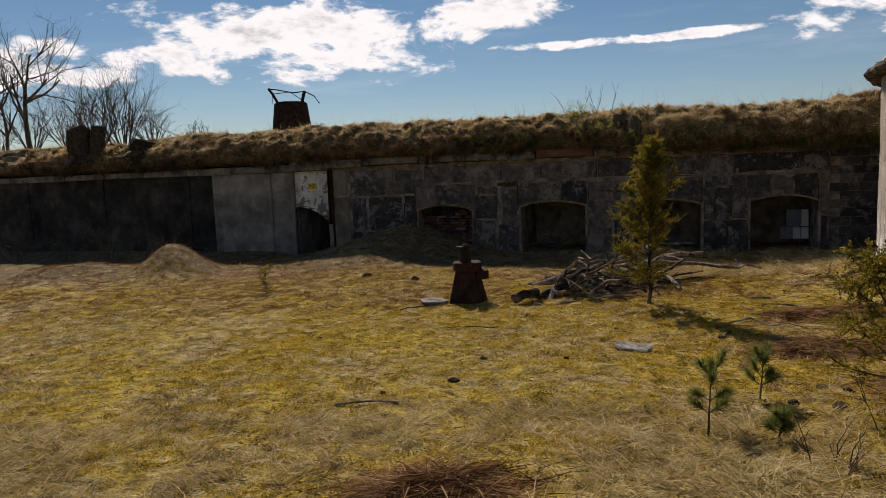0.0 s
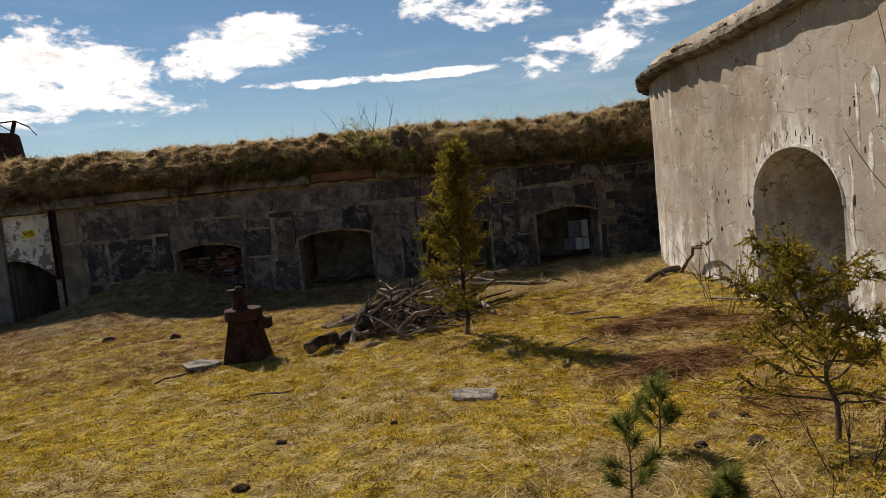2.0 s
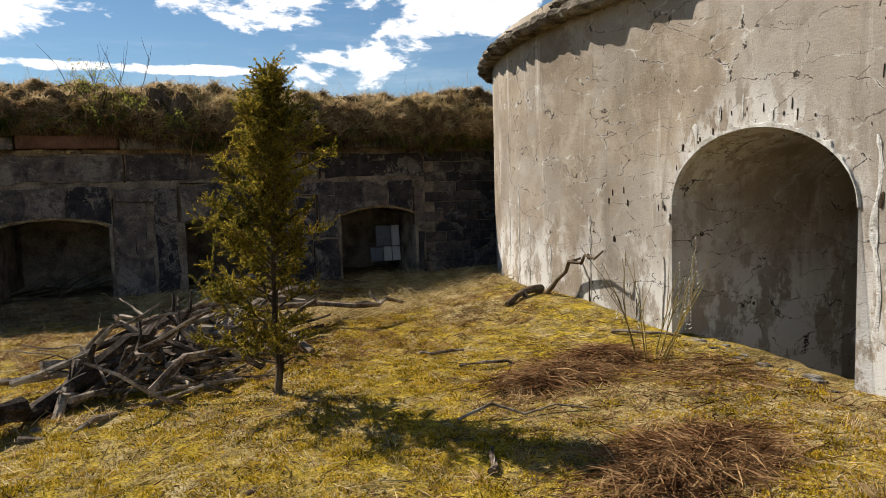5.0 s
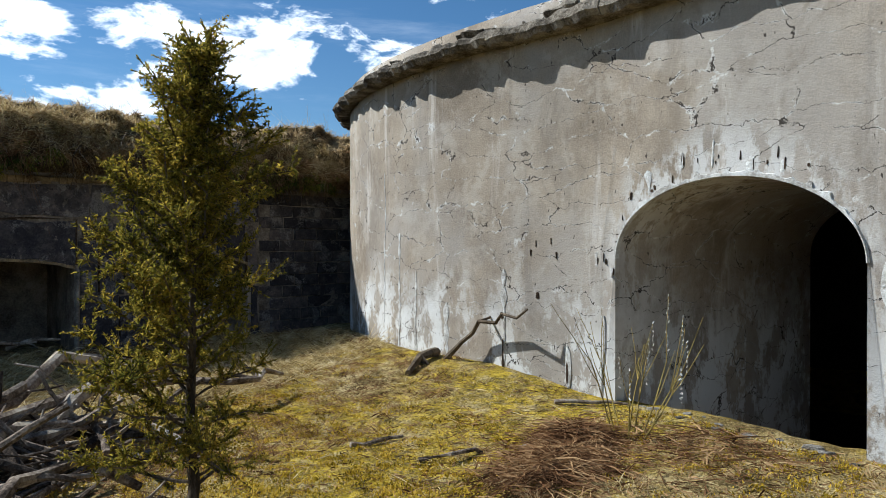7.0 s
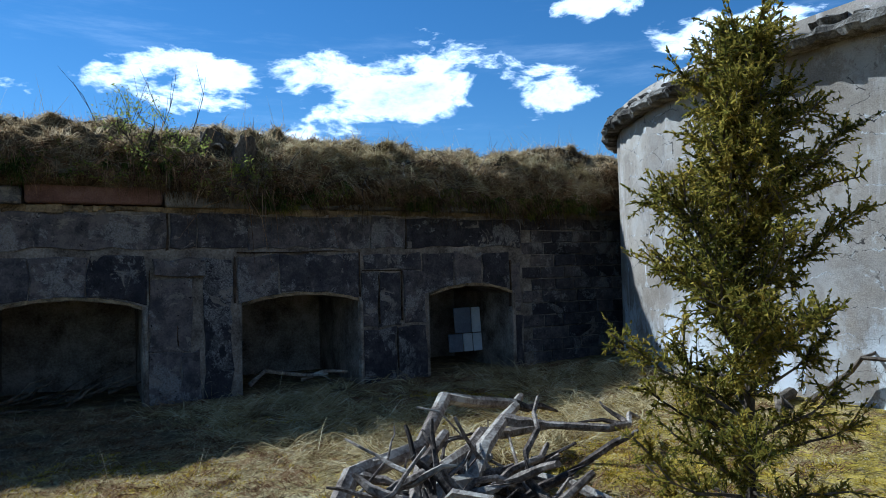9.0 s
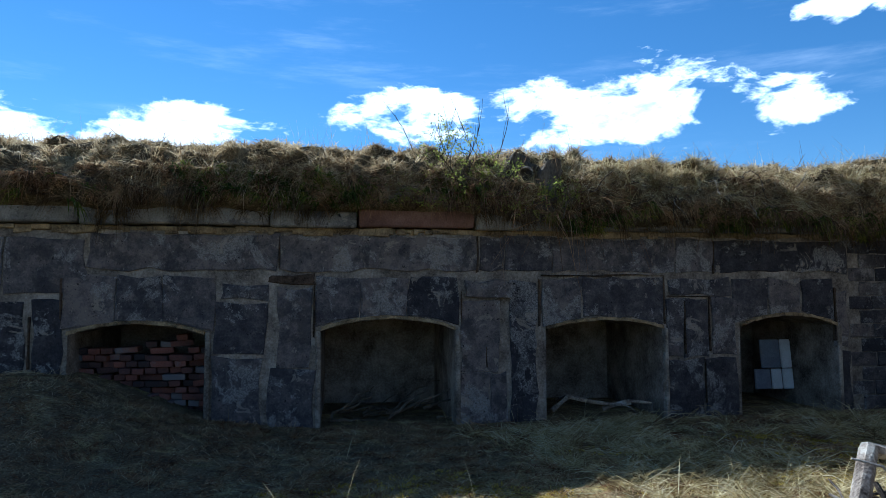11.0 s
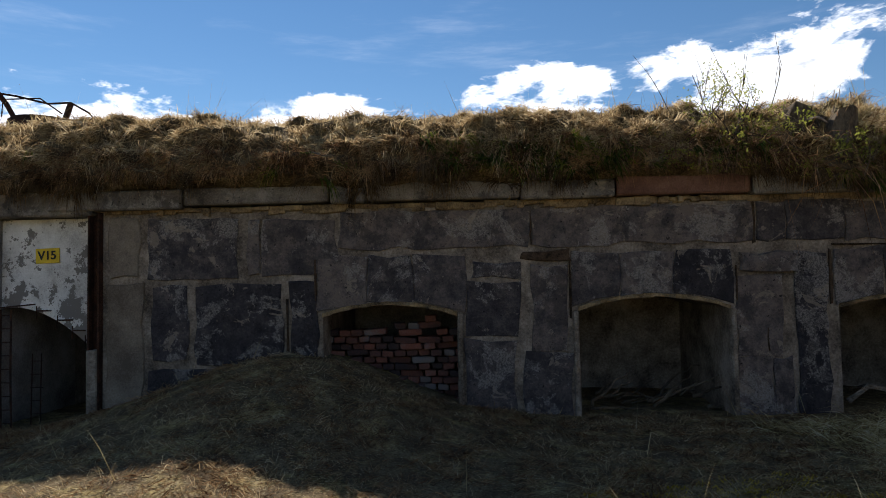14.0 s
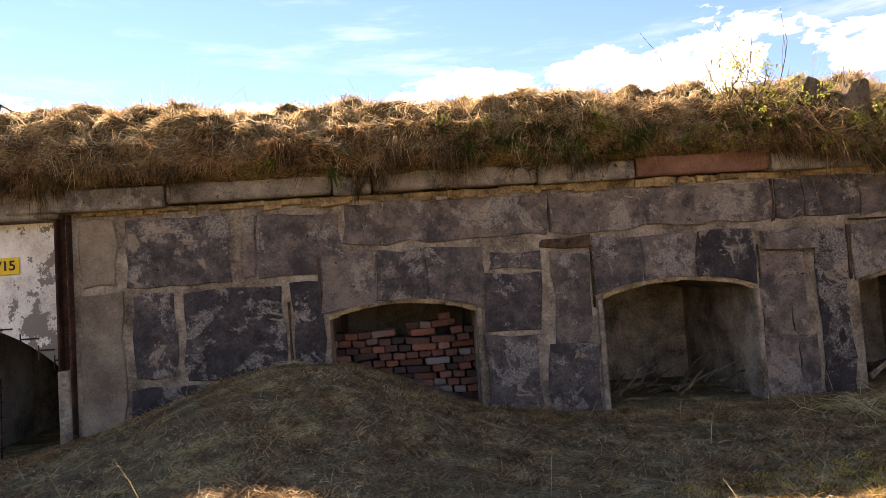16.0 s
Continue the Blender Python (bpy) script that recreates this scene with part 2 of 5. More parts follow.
M = dict(
    ground=material("moss_and_straw", [(0.26, (0.06, 0.04, 0.016)), (0.42, (0.25, 0.18, 0.068)), (0.55, (0.45, 0.34, 0.145)), (0.7, (0.6, 0.48, 0.25))], 5.5, 60, 1.0, 1.0, vary=0, extra=moss_patches, spec=0.1, relief=0.09),
    bank=material("bank_earth", [(0.3, (0.04, 0.028, 0.015)), (0.5, (0.12, 0.085, 0.045)), (0.7, (0.26, 0.2, 0.105))], 2.5, 40, 1.0, 0.9, vary=0, spec=0.1, relief=0.05),
    concrete=material("weathered_concrete", [(0.25, (0.18, 0.145, 0.108)), (0.5, (0.3, 0.248, 0.188)), (0.75, (0.4, 0.34, 0.265))], 0.9, 70, 0.95, 0.5, vary=0, extra=concrete_wear, spec=0.15),
    cap=material("broken_concrete", [(0.25, (0.035, 0.028, 0.021)), (0.48, (0.12, 0.1, 0.075)), (0.75, (0.32, 0.28, 0.225))], 5.5, 50, 0.95, 1.0, vary=0.2, spec=0.15, relief=0.05),
    mortar=material("old_mortar", [(0.25, (0.06, 0.048, 0.038)), (0.5, (0.185, 0.15, 0.117)), (0.75, (0.34, 0.285, 0.23))], 3.2, 40, 0.95, 0.6, vary=0, spec=0.15),
    ochre=material("ochre_mortar", [(0.25, (0.05, 0.035, 0.02)), (0.5, (0.2, 0.14, 0.075)), (0.75, (0.36, 0.26, 0.14))], 5, 50, 0.95, 0.8, vary=0, spec=0.15),
    stone=material("dark_granite", [(0.2, (0.02, 0.018, 0.021)), (0.42, (0.05, 0.044, 0.047)), (0.6, (0.095, 0.08, 0.076)), (0.8, (0.17, 0.135, 0.115))], 7, 45, 0.9, 1.0, vary=0.4, gain=1.6, extra=granite_spots, spec=0.25, relief=0.03),
    # near-black render: shade painted into the left wing and the doorway room
    soot_and_shade=material("shade_black_render", [(0.25, (0.012, 0.011, 0.01)), (0.5, (0.035, 0.031, 0.028)), (0.8, (0.1, 0.088, 0.075))], 1.5, 40, 0.95, 0.8, vary=0, spec=0.1),
    greyrender=material("grey_render", [(0.25, (0.08, 0.07, 0.062)), (0.5, (0.2, 0.175, 0.155)), (0.75, (0.33, 0.3, 0.27))], 1.8, 50, 0.95, 0.5, vary=0, spec=0.1),
    tan=material("tan_stone", [(0.25, (0.1, 0.08, 0.062)), (0.55, (0.19, 0.155, 0.12)), (0.8, (0.28, 0.24, 0.19))], 2.5, 60, 0.92, 0.5, vary=0.15, spec=0.15),
    coping=material("coping_granite", [(0.25, (0.08, 0.068, 0.06)), (0.5, (0.17, 0.15, 0.13)), (0.75, (0.3, 0.27, 0.235))], 2.5, 70, 0.9, 0.7, vary=0.12, extra=granite_spots, spec=0.2),
    red=material("red_sandstone", [(0.25, (0.09, 0.046, 0.036)), (0.5, (0.16, 0.085, 0.062)), (0.75, (0.23, 0.135, 0.1))], 3, 70, 0.9, 0.5, vary=0.1, spec=0.15),
    brick=material("old_brick", [(0.2, (0.04, 0.03, 0.03)), (0.45, (0.11, 0.052, 0.042)), (0.6, (0.18, 0.07, 0.05)), (0.8, (0.15, 0.13, 0.125))], 2.5, 60, 0.95, 0.6, vary=0.8, gain=1.2, spec=0.1),
    plaster=material("peeling_white_plaster", [(0.25, (0.36, 0.335, 0.31)), (0.5, (0.58, 0.555, 0.52)), (0.75, (0.72, 0.7, 0.67))], 3.5, 60, 0.9, 0.4, vary=0, extra=peeling, spec=0.15),
    rust=material("rusted_iron", [(0.25, (0.014, 0.008, 0.006)), (0.5, (0.042, 0.02, 0.013)), (0.75, (0.1, 0.046, 0.028))], 6, 90, 0.9, 0.6, metal=0.15, vary=0.1, extra=rust_flakes, spec=0.2),
    bark=material("bark", [(0.25, (0.035, 0.026, 0.018)), (0.5, (0.1, 0.076, 0.052)), (0.75, (0.19, 0.15, 0.105))], 8, 70, 0.95, 0.9, vary=0.2, stretch=(1, 1, 0.35), spec=0.1),
    willow=material("willow_bark", [(0.25, (0.08, 0.055, 0.015)), (0.5, (0.22, 0.16, 0.04)), (0.75, (0.34, 0.26, 0.08))], 8, 70, 0.8, 0.3, vary=0.2, spec=0.2),
    deadwood=material("bleached_dead_wood", [(0.25, (0.025, 0.018, 0.013)), (0.42, (0.085, 0.062, 0.045)), (0.6, (0.23, 0.18, 0.135)), (0.8, (0.44, 0.38, 0.3))], 6, 55, 0.9, 0.9, vary=0.4, spec=0.15),
    rock=material("field_stone", [(0.3, (0.04, 0.036, 0.03)), (0.5, (0.15, 0.135, 0.115)), (0.7, (0.33, 0.31, 0.27))], 11, 80, 0.9, 0.8, vary=0.2, spec=0.2),
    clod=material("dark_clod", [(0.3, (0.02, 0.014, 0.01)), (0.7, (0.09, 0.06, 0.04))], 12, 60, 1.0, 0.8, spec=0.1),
    yellow=material("yellow_sign_enamel", [(0.3, (0.55, 0.36, 0.01)), (0.7, (0.72, 0.5, 0.02))], 4, 60, 0.5, 0.1, vary=0),
    black=material("black_lettering", [(0.3, (0.012, 0.012, 0.012)), (0.7, (0.02, 0.02, 0.02))], 4, 60, 0.6, 0.0, vary=0),
    white=material("dusty_white_board", [(0.3, (0.4, 0.4, 0.4)), (0.7, (0.55, 0.55, 0.55))], 4, 60, 0.7, 0.1, vary=0.1),
    slate=material("grey_blue_board", [(0.3, (0.09, 0.1, 0.13)), (0.7, (0.16, 0.18, 0.22))], 4, 60, 0.7, 0.1, vary=0.2),
    lime=material("lime_deposit", [(0.3, (0.3, 0.28, 0.25)), (0.5, (0.52, 0.51, 0.48)), (0.7, (0.68, 0.68, 0.66))], 9, 60, 0.95, 0.8, vary=0.1, spec=0.1),
    bracken=leafy("dead_bracken", [(0.15, (0.06, 0.03, 0.015)), (0.45, (0.2, 0.105, 0.05)), (0.8, (0.4, 0.26, 0.13))], 0.25),
    darkgrowth=leafy("dark_dead_growth", [(0.15, (0.025, 0.017, 0.01)), (0.5, (0.085, 0.055, 0.03)), (0.9, (0.19, 0.13, 0.07))], 0.2),
    straw=leafy("dry_grass", [(0.15, (0.16, 0.11, 0.046)), (0.45, (0.4, 0.305, 0.135)), (0.7, (0.6, 0.485, 0.25)), (0.95, (0.72, 0.62, 0.4))], 0.3),
    bankgrass=leafy("bank_grass", [(0.15, (0.11, 0.066, 0.034)), (0.4, (0.31, 0.21, 0.105)), (0.65, (0.54, 0.4, 0.21)), (0.9, (0.72, 0.58, 0.36))], 0.5),
    mossblade=leafy("moss_tufts", [(0.15, (0.1, 0.078, 0.012)), (0.4, (0.35, 0.245, 0.02)), (0.65, (0.55, 0.375, 0.036)), (0.9, (0.68, 0.49, 0.1))], 0.3),
    juniper=leafy("juniper_needles", [(0.1, (0.045, 0.048, 0.01)), (0.4, (0.165, 0.148, 0.023)), (0.7, (0.33, 0.255, 0.038)), (1.0, (0.52, 0.37, 0.06))], 0.55),
    pine=leafy("pine_needles", [(0.2, (0.08, 0.1, 0.025)), (0.6, (0.19, 0.21, 0.055)), (0.9, (0.3, 0.3, 0.1))], 0.4),
    fern=leafy("green_fern", [(0.2, (0.03, 0.045, 0.012)), (0.6, (0.09, 0.12, 0.025)), (0.9, (0.26, 0.24, 0.04))], 0.4),
    bud=leafy("spring_leaves", [(0.2, (0.16, 0.18, 0.03)), (0.8, (0.4, 0.4, 0.08))], 0.5),
)


# ---- mesh helpers ----
def finish(ob, mat, smooth=False):
    ob.data.materials.append(mat)
    if smooth:
        ob.data.polygons.foreach_set("use_smooth", [True] * len(ob.data.polygons))
    return ob


def part(name, bm, mat, parent=None, label="", smooth=False):
    """Link a bmesh as one mesh object, under a thing or a part where one is given."""
    me = bpy.data.meshes.new(name)
    bm.to_mesh(me)
    bm.free()
    ob = finish(new(name, me), M[mat], smooth)
    if parent:
        ob.parent = parent
    return tagged(ob, label)


def empty(name, m, label, category, group="", kind=""):
    ob = new(name)
    ob.matrix_world = m
    ob.empty_display_size = 0.1
    return tagged(ob, label, category, group, kind)


def arrays(name, verts, faces, mat, smooth=False):
    """A mesh object from numpy vertices (n, 3) and faces (m, k)."""
    me = bpy.data.meshes.new(name)
    me.vertices.add(len(verts))
    me.vertices.foreach_set("co", np.ascontiguousarray(verts, dtype=np.float32).ravel())
    k = faces.shape[1]
    me.loops.add(faces.size)
    me.loops.foreach_set("vertex_index", np.ascontiguousarray(faces, dtype=np.int32).ravel())
    me.polygons.add(len(faces))
    me.polygons.foreach_set("loop_start", np.arange(0, faces.size, k, dtype=np.int32))
    me.update(calc_edges=True)
    me.validate()
    return finish(new(name, me), M[mat], smooth)


def box(bm, x0, x1, y0, y1, z0, z1, bevel=0.0, jitter=0.0):
    vs = bmesh.ops.create_cube(bm, size=1.0)["verts"]
    for v in vs:
        v.co = Vector(((x0 + x1) / 2 + v.co.x * (x1 - x0), (y0 + y1) / 2 + v.co.y * (y1 - y0), (z0 + z1) / 2 + v.co.z * (z1 - z0)))
        v.co += Vector([random.uniform(-jitter, jitter) for _ in range(3)])
    if bevel:
        es = list({e for v in vs for e in v.link_edges})
        bmesh.ops.bevel(bm, geom=es, offset=bevel, segments=1, affect="EDGES")


def tube(bm, pts, radii, sides=6, rough=0.0):
    """A tapered limb along points, closed at its ends."""
    pts = [Vector(p) for p in pts]
    rings = []
    for i, p in enumerate(pts):
        d = (pts[min(i + 1, len(pts) - 1)] - pts[max(i - 1, 0)]).normalized()
        u = d.orthogonal().normalized()
        v = d.cross(u)
        ring = []
        for k in range(sides):
            a = 2 * math.pi * k / sides
            r = radii[i] * (1 + random.uniform(-rough, rough))
            ring.append(bm.verts.new(p + u * (r * math.cos(a)) + v * (r * math.sin(a))))
        rings.append(ring)
    for a, b in zip(rings, rings[1:]):
        for k in range(sides):
            j = (k + 1) % sides
            bm.faces.new((a[k], a[j], b[j], b[k]))
    bm.faces.new(rings[0][::-1])
    bm.faces.new(rings[-1])


def bent(start, way, length, steps, wander, lift=0.0):
    """Points of a crooked limb."""
    p, d = Vector(start), Vector(way).normalized()
    out = [p.copy()]
    for _ in range(steps):
        d = (d + Vector([random.gauss(0, wander) for _ in range(3)]) + Vector((0, 0, lift))).normalized()
        p = p + d * (length / steps)
        out.append(p.copy())
    return out


def blades(name, roots, ways, lengths, widths, droop, mat):
    """Many bent blades: each a strip of two quads that narrows to its tip. One mesh of stuff."""
    n = len(roots)
    ways = ways / np.linalg.norm(ways, axis=1, keepdims=True)
    side = np.cross(ways, np.random.normal(size=(n, 3)))
    side /= np.linalg.norm(side, axis=1, keepdims=True) + 1e-9
    L, W = lengths[:, None], widths[:, None]
    mid = roots + ways * L * 0.55
    tip = roots + ways * L + np.array([0, 0, -1.0]) * (L * droop[:, None])
    verts = np.stack([roots - side * W, roots + side * W, mid + side * W * 0.7, mid - side * W * 0.7, tip + side * W * 0.15, tip - side * W * 0.15], axis=1).reshape(-1, 3)
    base = (np.arange(n) * 6)[:, None]
    faces = np.concatenate([base + np.array([0, 1, 2, 3]), base + np.array([3, 2, 4, 5])])
    return arrays(name, verts, faces, mat)


def wave(x, y, seed=0.0):
    """Smooth uneven noise over the plan, about -1 to 1."""
    s = 0
    for k, (a, b, c) in enumerate([(0.7, 0.4, 1.0), (-0.5, 0.9, 2.1), (1.3, -0.8, 0.3), (0.9, 1.6, 4.0), (-2.1, 1.1, 1.7), (2.3, 2.6, 3.3)]):
        s = s + np.sin(a * x + b * y + c + seed * (k + 1.3)) / (1 + 0.35 * k)
    return s / 3.2


def smooth(a, b, t):
    k = np.clip((t - a) / (b - a), 0, 1)
    return k * k * (3 - 2 * k)


# ---- plan: the casemate front runs along s from (-3.35, 17.5), the hill lies behind it ----
TURN_W = -19.04
WALL = pose(-3.35, 17.5, 0, 0, 0, TURN_W)
CW, SW = math.cos(radians(TURN_W)), math.sin(radians(TURN_W))


def wall_coords(x, y):
    dx, dy = x + 3.35, y - 17.5
    return dx * CW + dy * SW, -dx * SW + dy * CW


def ground_z(x, y, bumps=True):
    s, d = wall_coords(x, y)
    z = -0.28 * smooth(1.0, 5.5, y) - 0.07 * smooth(10, 14, y)
    z = z + 0.64 * np.exp(-((s - 2.65) / np.where(s < 2.65, 1.5, 1.3)) ** 2) * np.exp(-(np.minimum(d + 0.2, 0) / 2.2) ** 2)
    z = z + 0.62 * np.exp(-((x + 5.66) / 0.62) ** 2 - ((y - 14.1) / 0.9) ** 2) + 0.22 * np.exp(-((x + 8) / 1.5) ** 2 - ((y - 14.6) / 0.8) ** 2)
    z = z - 0.12 * np.exp(-((s + 0.2) / 0.7) ** 2) * np.exp(-(np.minimum(d, 0) / 1.4) ** 2)
    edge = np.interp(y, [7.5, 7.85, 8.95, 9.85, 10.62, 11.42, 12.12], [5.9, 6.0, 6.27, 6.55, 6.88, 7.38, 8.02])
    z = z + 0.15 * np.exp(-(np.minimum(x - edge, 0) / 0.9) ** 2) * smooth(7.8, 9.2, y) * (1 - smooth(12, 14, y))
    foot = np.interp(y, [-2.0, 1.0, 3.9, 6.18, 7.85, 8.95, 9.85], [3.5, 4.2, 4.78, 5.38, 6.0, 6.27, 6.55])
    z = z - 1.5 * smooth(0.22, 0.7, x - foot) * smooth(4.6, 5.6, y) * (1 - smooth(9.3, 9.7, y)) * (x < 15)
    if bumps:
        near = np.exp(-((x / 40) ** 2) - ((y - 8) / 40) ** 2)
        z = z + near * (0.025 * wave(x * 1.7, y * 1.7) + 0.016 * wave(x * 6, y * 6, 2.0) + 0.01 * wave(x * 13, y * 13, 4.0))
    return z


def gz(x, y):
    return float(ground_z(np.float64(x), np.float64(y)))


# ---- ground: one sheet to the horizon ----
def axis(lo, hi, step, far):
    mid = np.arange(lo, hi + 1e-6, step)
    out = np.array([1, 2.5, 6, 14, 35, 90, 250, 800, far])
    return np.concatenate([lo - out[::-1], mid, hi + out])


def sheet(name, xs, ys, zf, mat):
    gx, gy = np.meshgrid(xs, ys)
    v = np.stack([gx, gy, zf(gx, gy)], -1).reshape(-1, 3)
    w = len(xs)
    i = (np.arange(len(ys) - 1)[:, None] * w + np.arange(w - 1)[None]).reshape(-1, 1)
    return arrays(name, v, i + np.array([0, 1, w + 1, w]), mat, True)


tagged(sheet("ground", axis(-12, 10, 0.1, 2500), axis(-2, 18.5, 0.1, 2500), ground_z, "ground"), "rough moss and dry grass ground with low mounds", "ground", kind="structure")


# ---- the grassed hill over the casemates ----
PROFILE = [(0.35, 1.93), (-0.1, 1.95), (-0.24, 2.0), (-0.28, 2.12), (-0.2, 2.28), (-0.06, 2.43), (0.12, 2.55), (0.32, 2.64), (0.55, 2.71), (0.85, 2.75),
           (1.3, 2.78), (2, 2.8), (3, 2.82), (5, 2.85), (8, 2.9), (14, 2.9), (25, 2.8), (45, 0.5), (60, -1.0)]
PD = np.array([p[0] for p in PROFILE])
PZ = np.array([p[1] for p in PROFILE])


def bank_point(s, k):
    """A point of the bank in wall coordinates, k along its profile from front to back."""
    d, z = np.interp(k, np.arange(len(PD)), PD), np.interp(k, np.arange(len(PD)), PZ)
    front = np.clip(k / 2, 0, 1)
    b = wave(s * 2.1, k * 0.8, 3.0) * 0.07 + wave(s * 5.5, k * 1.9, 1.0) * 0.065 + np.abs(wave(s * 9.0, k * 3.1, 2.0)) * 0.11
    sag = -0.16 * smooth(7.0, 8.5, s) * np.exp(-((k - 2.0) / 2.0) ** 2)
    end = smooth(-26, -19, s) * (1 - smooth(26, 34, s))
    return d - b * front * 1.2, (z + b * front + sag + 0.08 * wave(s * 0.5, k * 0.1, 5.0) * (k > 5)) * end - 1.0 * (1 - end)


ss = np.concatenate([np.linspace(-30, -12, 40), np.arange(-11.9, 15, 0.08), np.linspace(15.1, 36, 50)])
kk = np.concatenate([np.arange(0, 11, 0.34), np.arange(11, 18.01, 0.5)])
gs, gk = np.meshgrid(ss, kk)
bd, bz = bank_point(gs, gk)
w = len(ss)
i = (np.arange(len(kk) - 1)[:, None] * w + np.arange(w - 1)[None]).reshape(-1, 1)
bank = arrays("grass_bank", np.stack([gs, bd, bz], -1).reshape(-1, 3), i + np.array([0, 1, w + 1, w]), "bank", True)
bank.matrix_world = WALL
tagged(bank, "grassed earth bank over the casemates", "bank", kind="structure")

# ---- casemate front: piers, arched lintels, niches ----
OPENINGS = [(2.95, 4.30, 0.66, 0.77), (5.50, 6.96, 0.69, 0.81), (8.00, 9.40, 0.68, 0.78), (10.37, 11.62, 0.70, 0.82)]
DEEP = 1.7


def arch_z(s, o):
    """Height of an opening's low arch at s."""
    a, b, spring, crown = o
    u = (s - (a + b) / 2) / ((b - a) / 2)
    return crown - (crown - spring) * u * u


bm = bmesh.new()
box(bm, 2.4, 13.9, DEEP + 0.002, DEEP + 0.4, -1.2, 1.78)
wall = part("wall_casemate", bm, "mortar")
wall.matrix_world = WALL
tagged(wall, "dark granite casemate front with low arched embrasures", "wall", kind="structure")
edges = [0.60] + [e for o in OPENINGS for e in o[:2]] + [11.82]
for a, b in zip(edges[0::2], edges[1::2]):
    bm = bmesh.new()
    box(bm, a, b, 0, DEEP, -1.2, 1.78)
    part("pier", bm, "mortar", wall)
for o in OPENINGS:
    bm = bmesh.new()
    n = 12
    rows = []
    for j in range(n + 1):
        s = o[0] + (o[1] - o[0]) * j / n
        rows.append([bm.verts.new((s, y, z)) for y, z in ((0, arch_z(s, o)), (0, 1.78), (DEEP, 1.78), (DEEP, arch_z(s, o)))])
    for p, q in zip(rows, rows[1:]):
        for k in range(4):
            bm.faces.new((p[k], q[k], q[(k + 1) % 4], p[(k + 1) % 4]))
    part("arched_lintel", bm, "mortar", wall)

bm = bmesh.new()
box(bm, 11.82, 14.0, 0.07, DEEP, -1.2, 1.9)
wall_b = part("wall_block_flank", bm, "mortar")
wall_b.matrix_world = WALL
tagged(wall_b, "coursed small block wall beside the bastion", "wall", kind="structure")

bm = bmesh.new()
box(bm, -26, -3.0, 0.0, 1.4, -1.2, 1.72)
# grey render coloured near black, standing in for deep shade and dark growth
wall_c = part("wall_left_wing", bm, "soot_and_shade")
wall_c.matrix_world = WALL
for s in (-24, -20.5, -17, -13.5, -10.2, -7.3, -4.3, -1.7):
    bm = bmesh.new()
    box(bm, s, s + 0.55, -0.05, 0.2, -1.2, 1.72, 0.015)
    part("pilaster", bm, "greyrender" if s > -4 else "soot_and_shade", wall_c)
bm = bmesh.new()
box(bm, -3.0, -0.5, 0.0, 1.4, -1.2, 1.72)
wall_d = part("wall_door_flank", bm, "greyrender")
wall_d.matrix_world = WALL
tagged(wall_d, "grey stained render beside the plastered doorway", "wall", kind="structure")
tagged(wall_c, "grey rendered casemate wall with shallow pilasters", "wall", kind="structure")


def block(a, b, z0, z1, mat, parent, proud=0.02, name="stone_block", low=None, wob=0.024, y0=0.0):
    """A worn stone with an uneven outline and chamfered edges; low gives its lower edge where it follows an arch."""
    g = 0.006
    a, b, z0, z1 = a + g, b - g, z0 + g, z1 - g
    out = []
    nx, nz = max(2, int((b - a) / 0.18)), max(2, int((z1 - z0) / 0.18))
    bot = lambda s: (low(s) + 0.03 if low else z0)
    for j in range(nx):
        s = a + (b - a) * j / nx
        out.append((s, bot(s)))
    for j in range(nz):
        out.append((b, bot(b) + (z1 - bot(b)) * j / nz))
    for j in range(nx):
        out.append((b - (b - a) * j / nx, z1))
    for j in range(nz):
        out.append((a, z1 - (z1 - bot(a)) * j / nz))
    out = [(s + random.uniform(-wob, wob), z + random.uniform(-wob, wob)) for s, z in out]
    cs, cz = sum(p[0] for p in out) / len(out), sum(p[1] for p in out) / len(out)
    bm = bmesh.new()
    back = [bm.verts.new((s, y0 + 0.03, z)) for s, z in out]
    rim = [bm.verts.new((s, y0 - proud * random.uniform(0.35, 0.75), z)) for s, z in out]
    face = []
    for s, z in out:
        L = math.hypot(s - cs, z - cz)
        f = 1 - min(0.35, random.uniform(0.006, 0.02) / L)
        face.append(bm.verts.new((cs + (s - cs) * f, y0 - proud * random.uniform(0.85, 1.2), cz + (z - cz) * f)))
    mid = bm.verts.new((cs, y0 - proud * random.uniform(1.0, 1.35), cz))
    n = len(out)
    for k in range(n):
        j = (k + 1) % n
        bm.faces.new((back[k], back[j], rim[j], rim[k]))
        bm.faces.new((rim[k], rim[j], face[j], face[k]))
        bm.faces.new((face[k], face[j], mid))
    bmesh.ops.recalc_face_normals(bm, faces=bm.faces)
    return part(name, bm, mat, parent)


def course(z0, z1, breaks, mat, parent, **more):
    """Stones side by side; breaks are the joints along s."""
    for a, b in zip(breaks, breaks[1:]):
        block(a, b, z0, z1, mat, parent, **more)


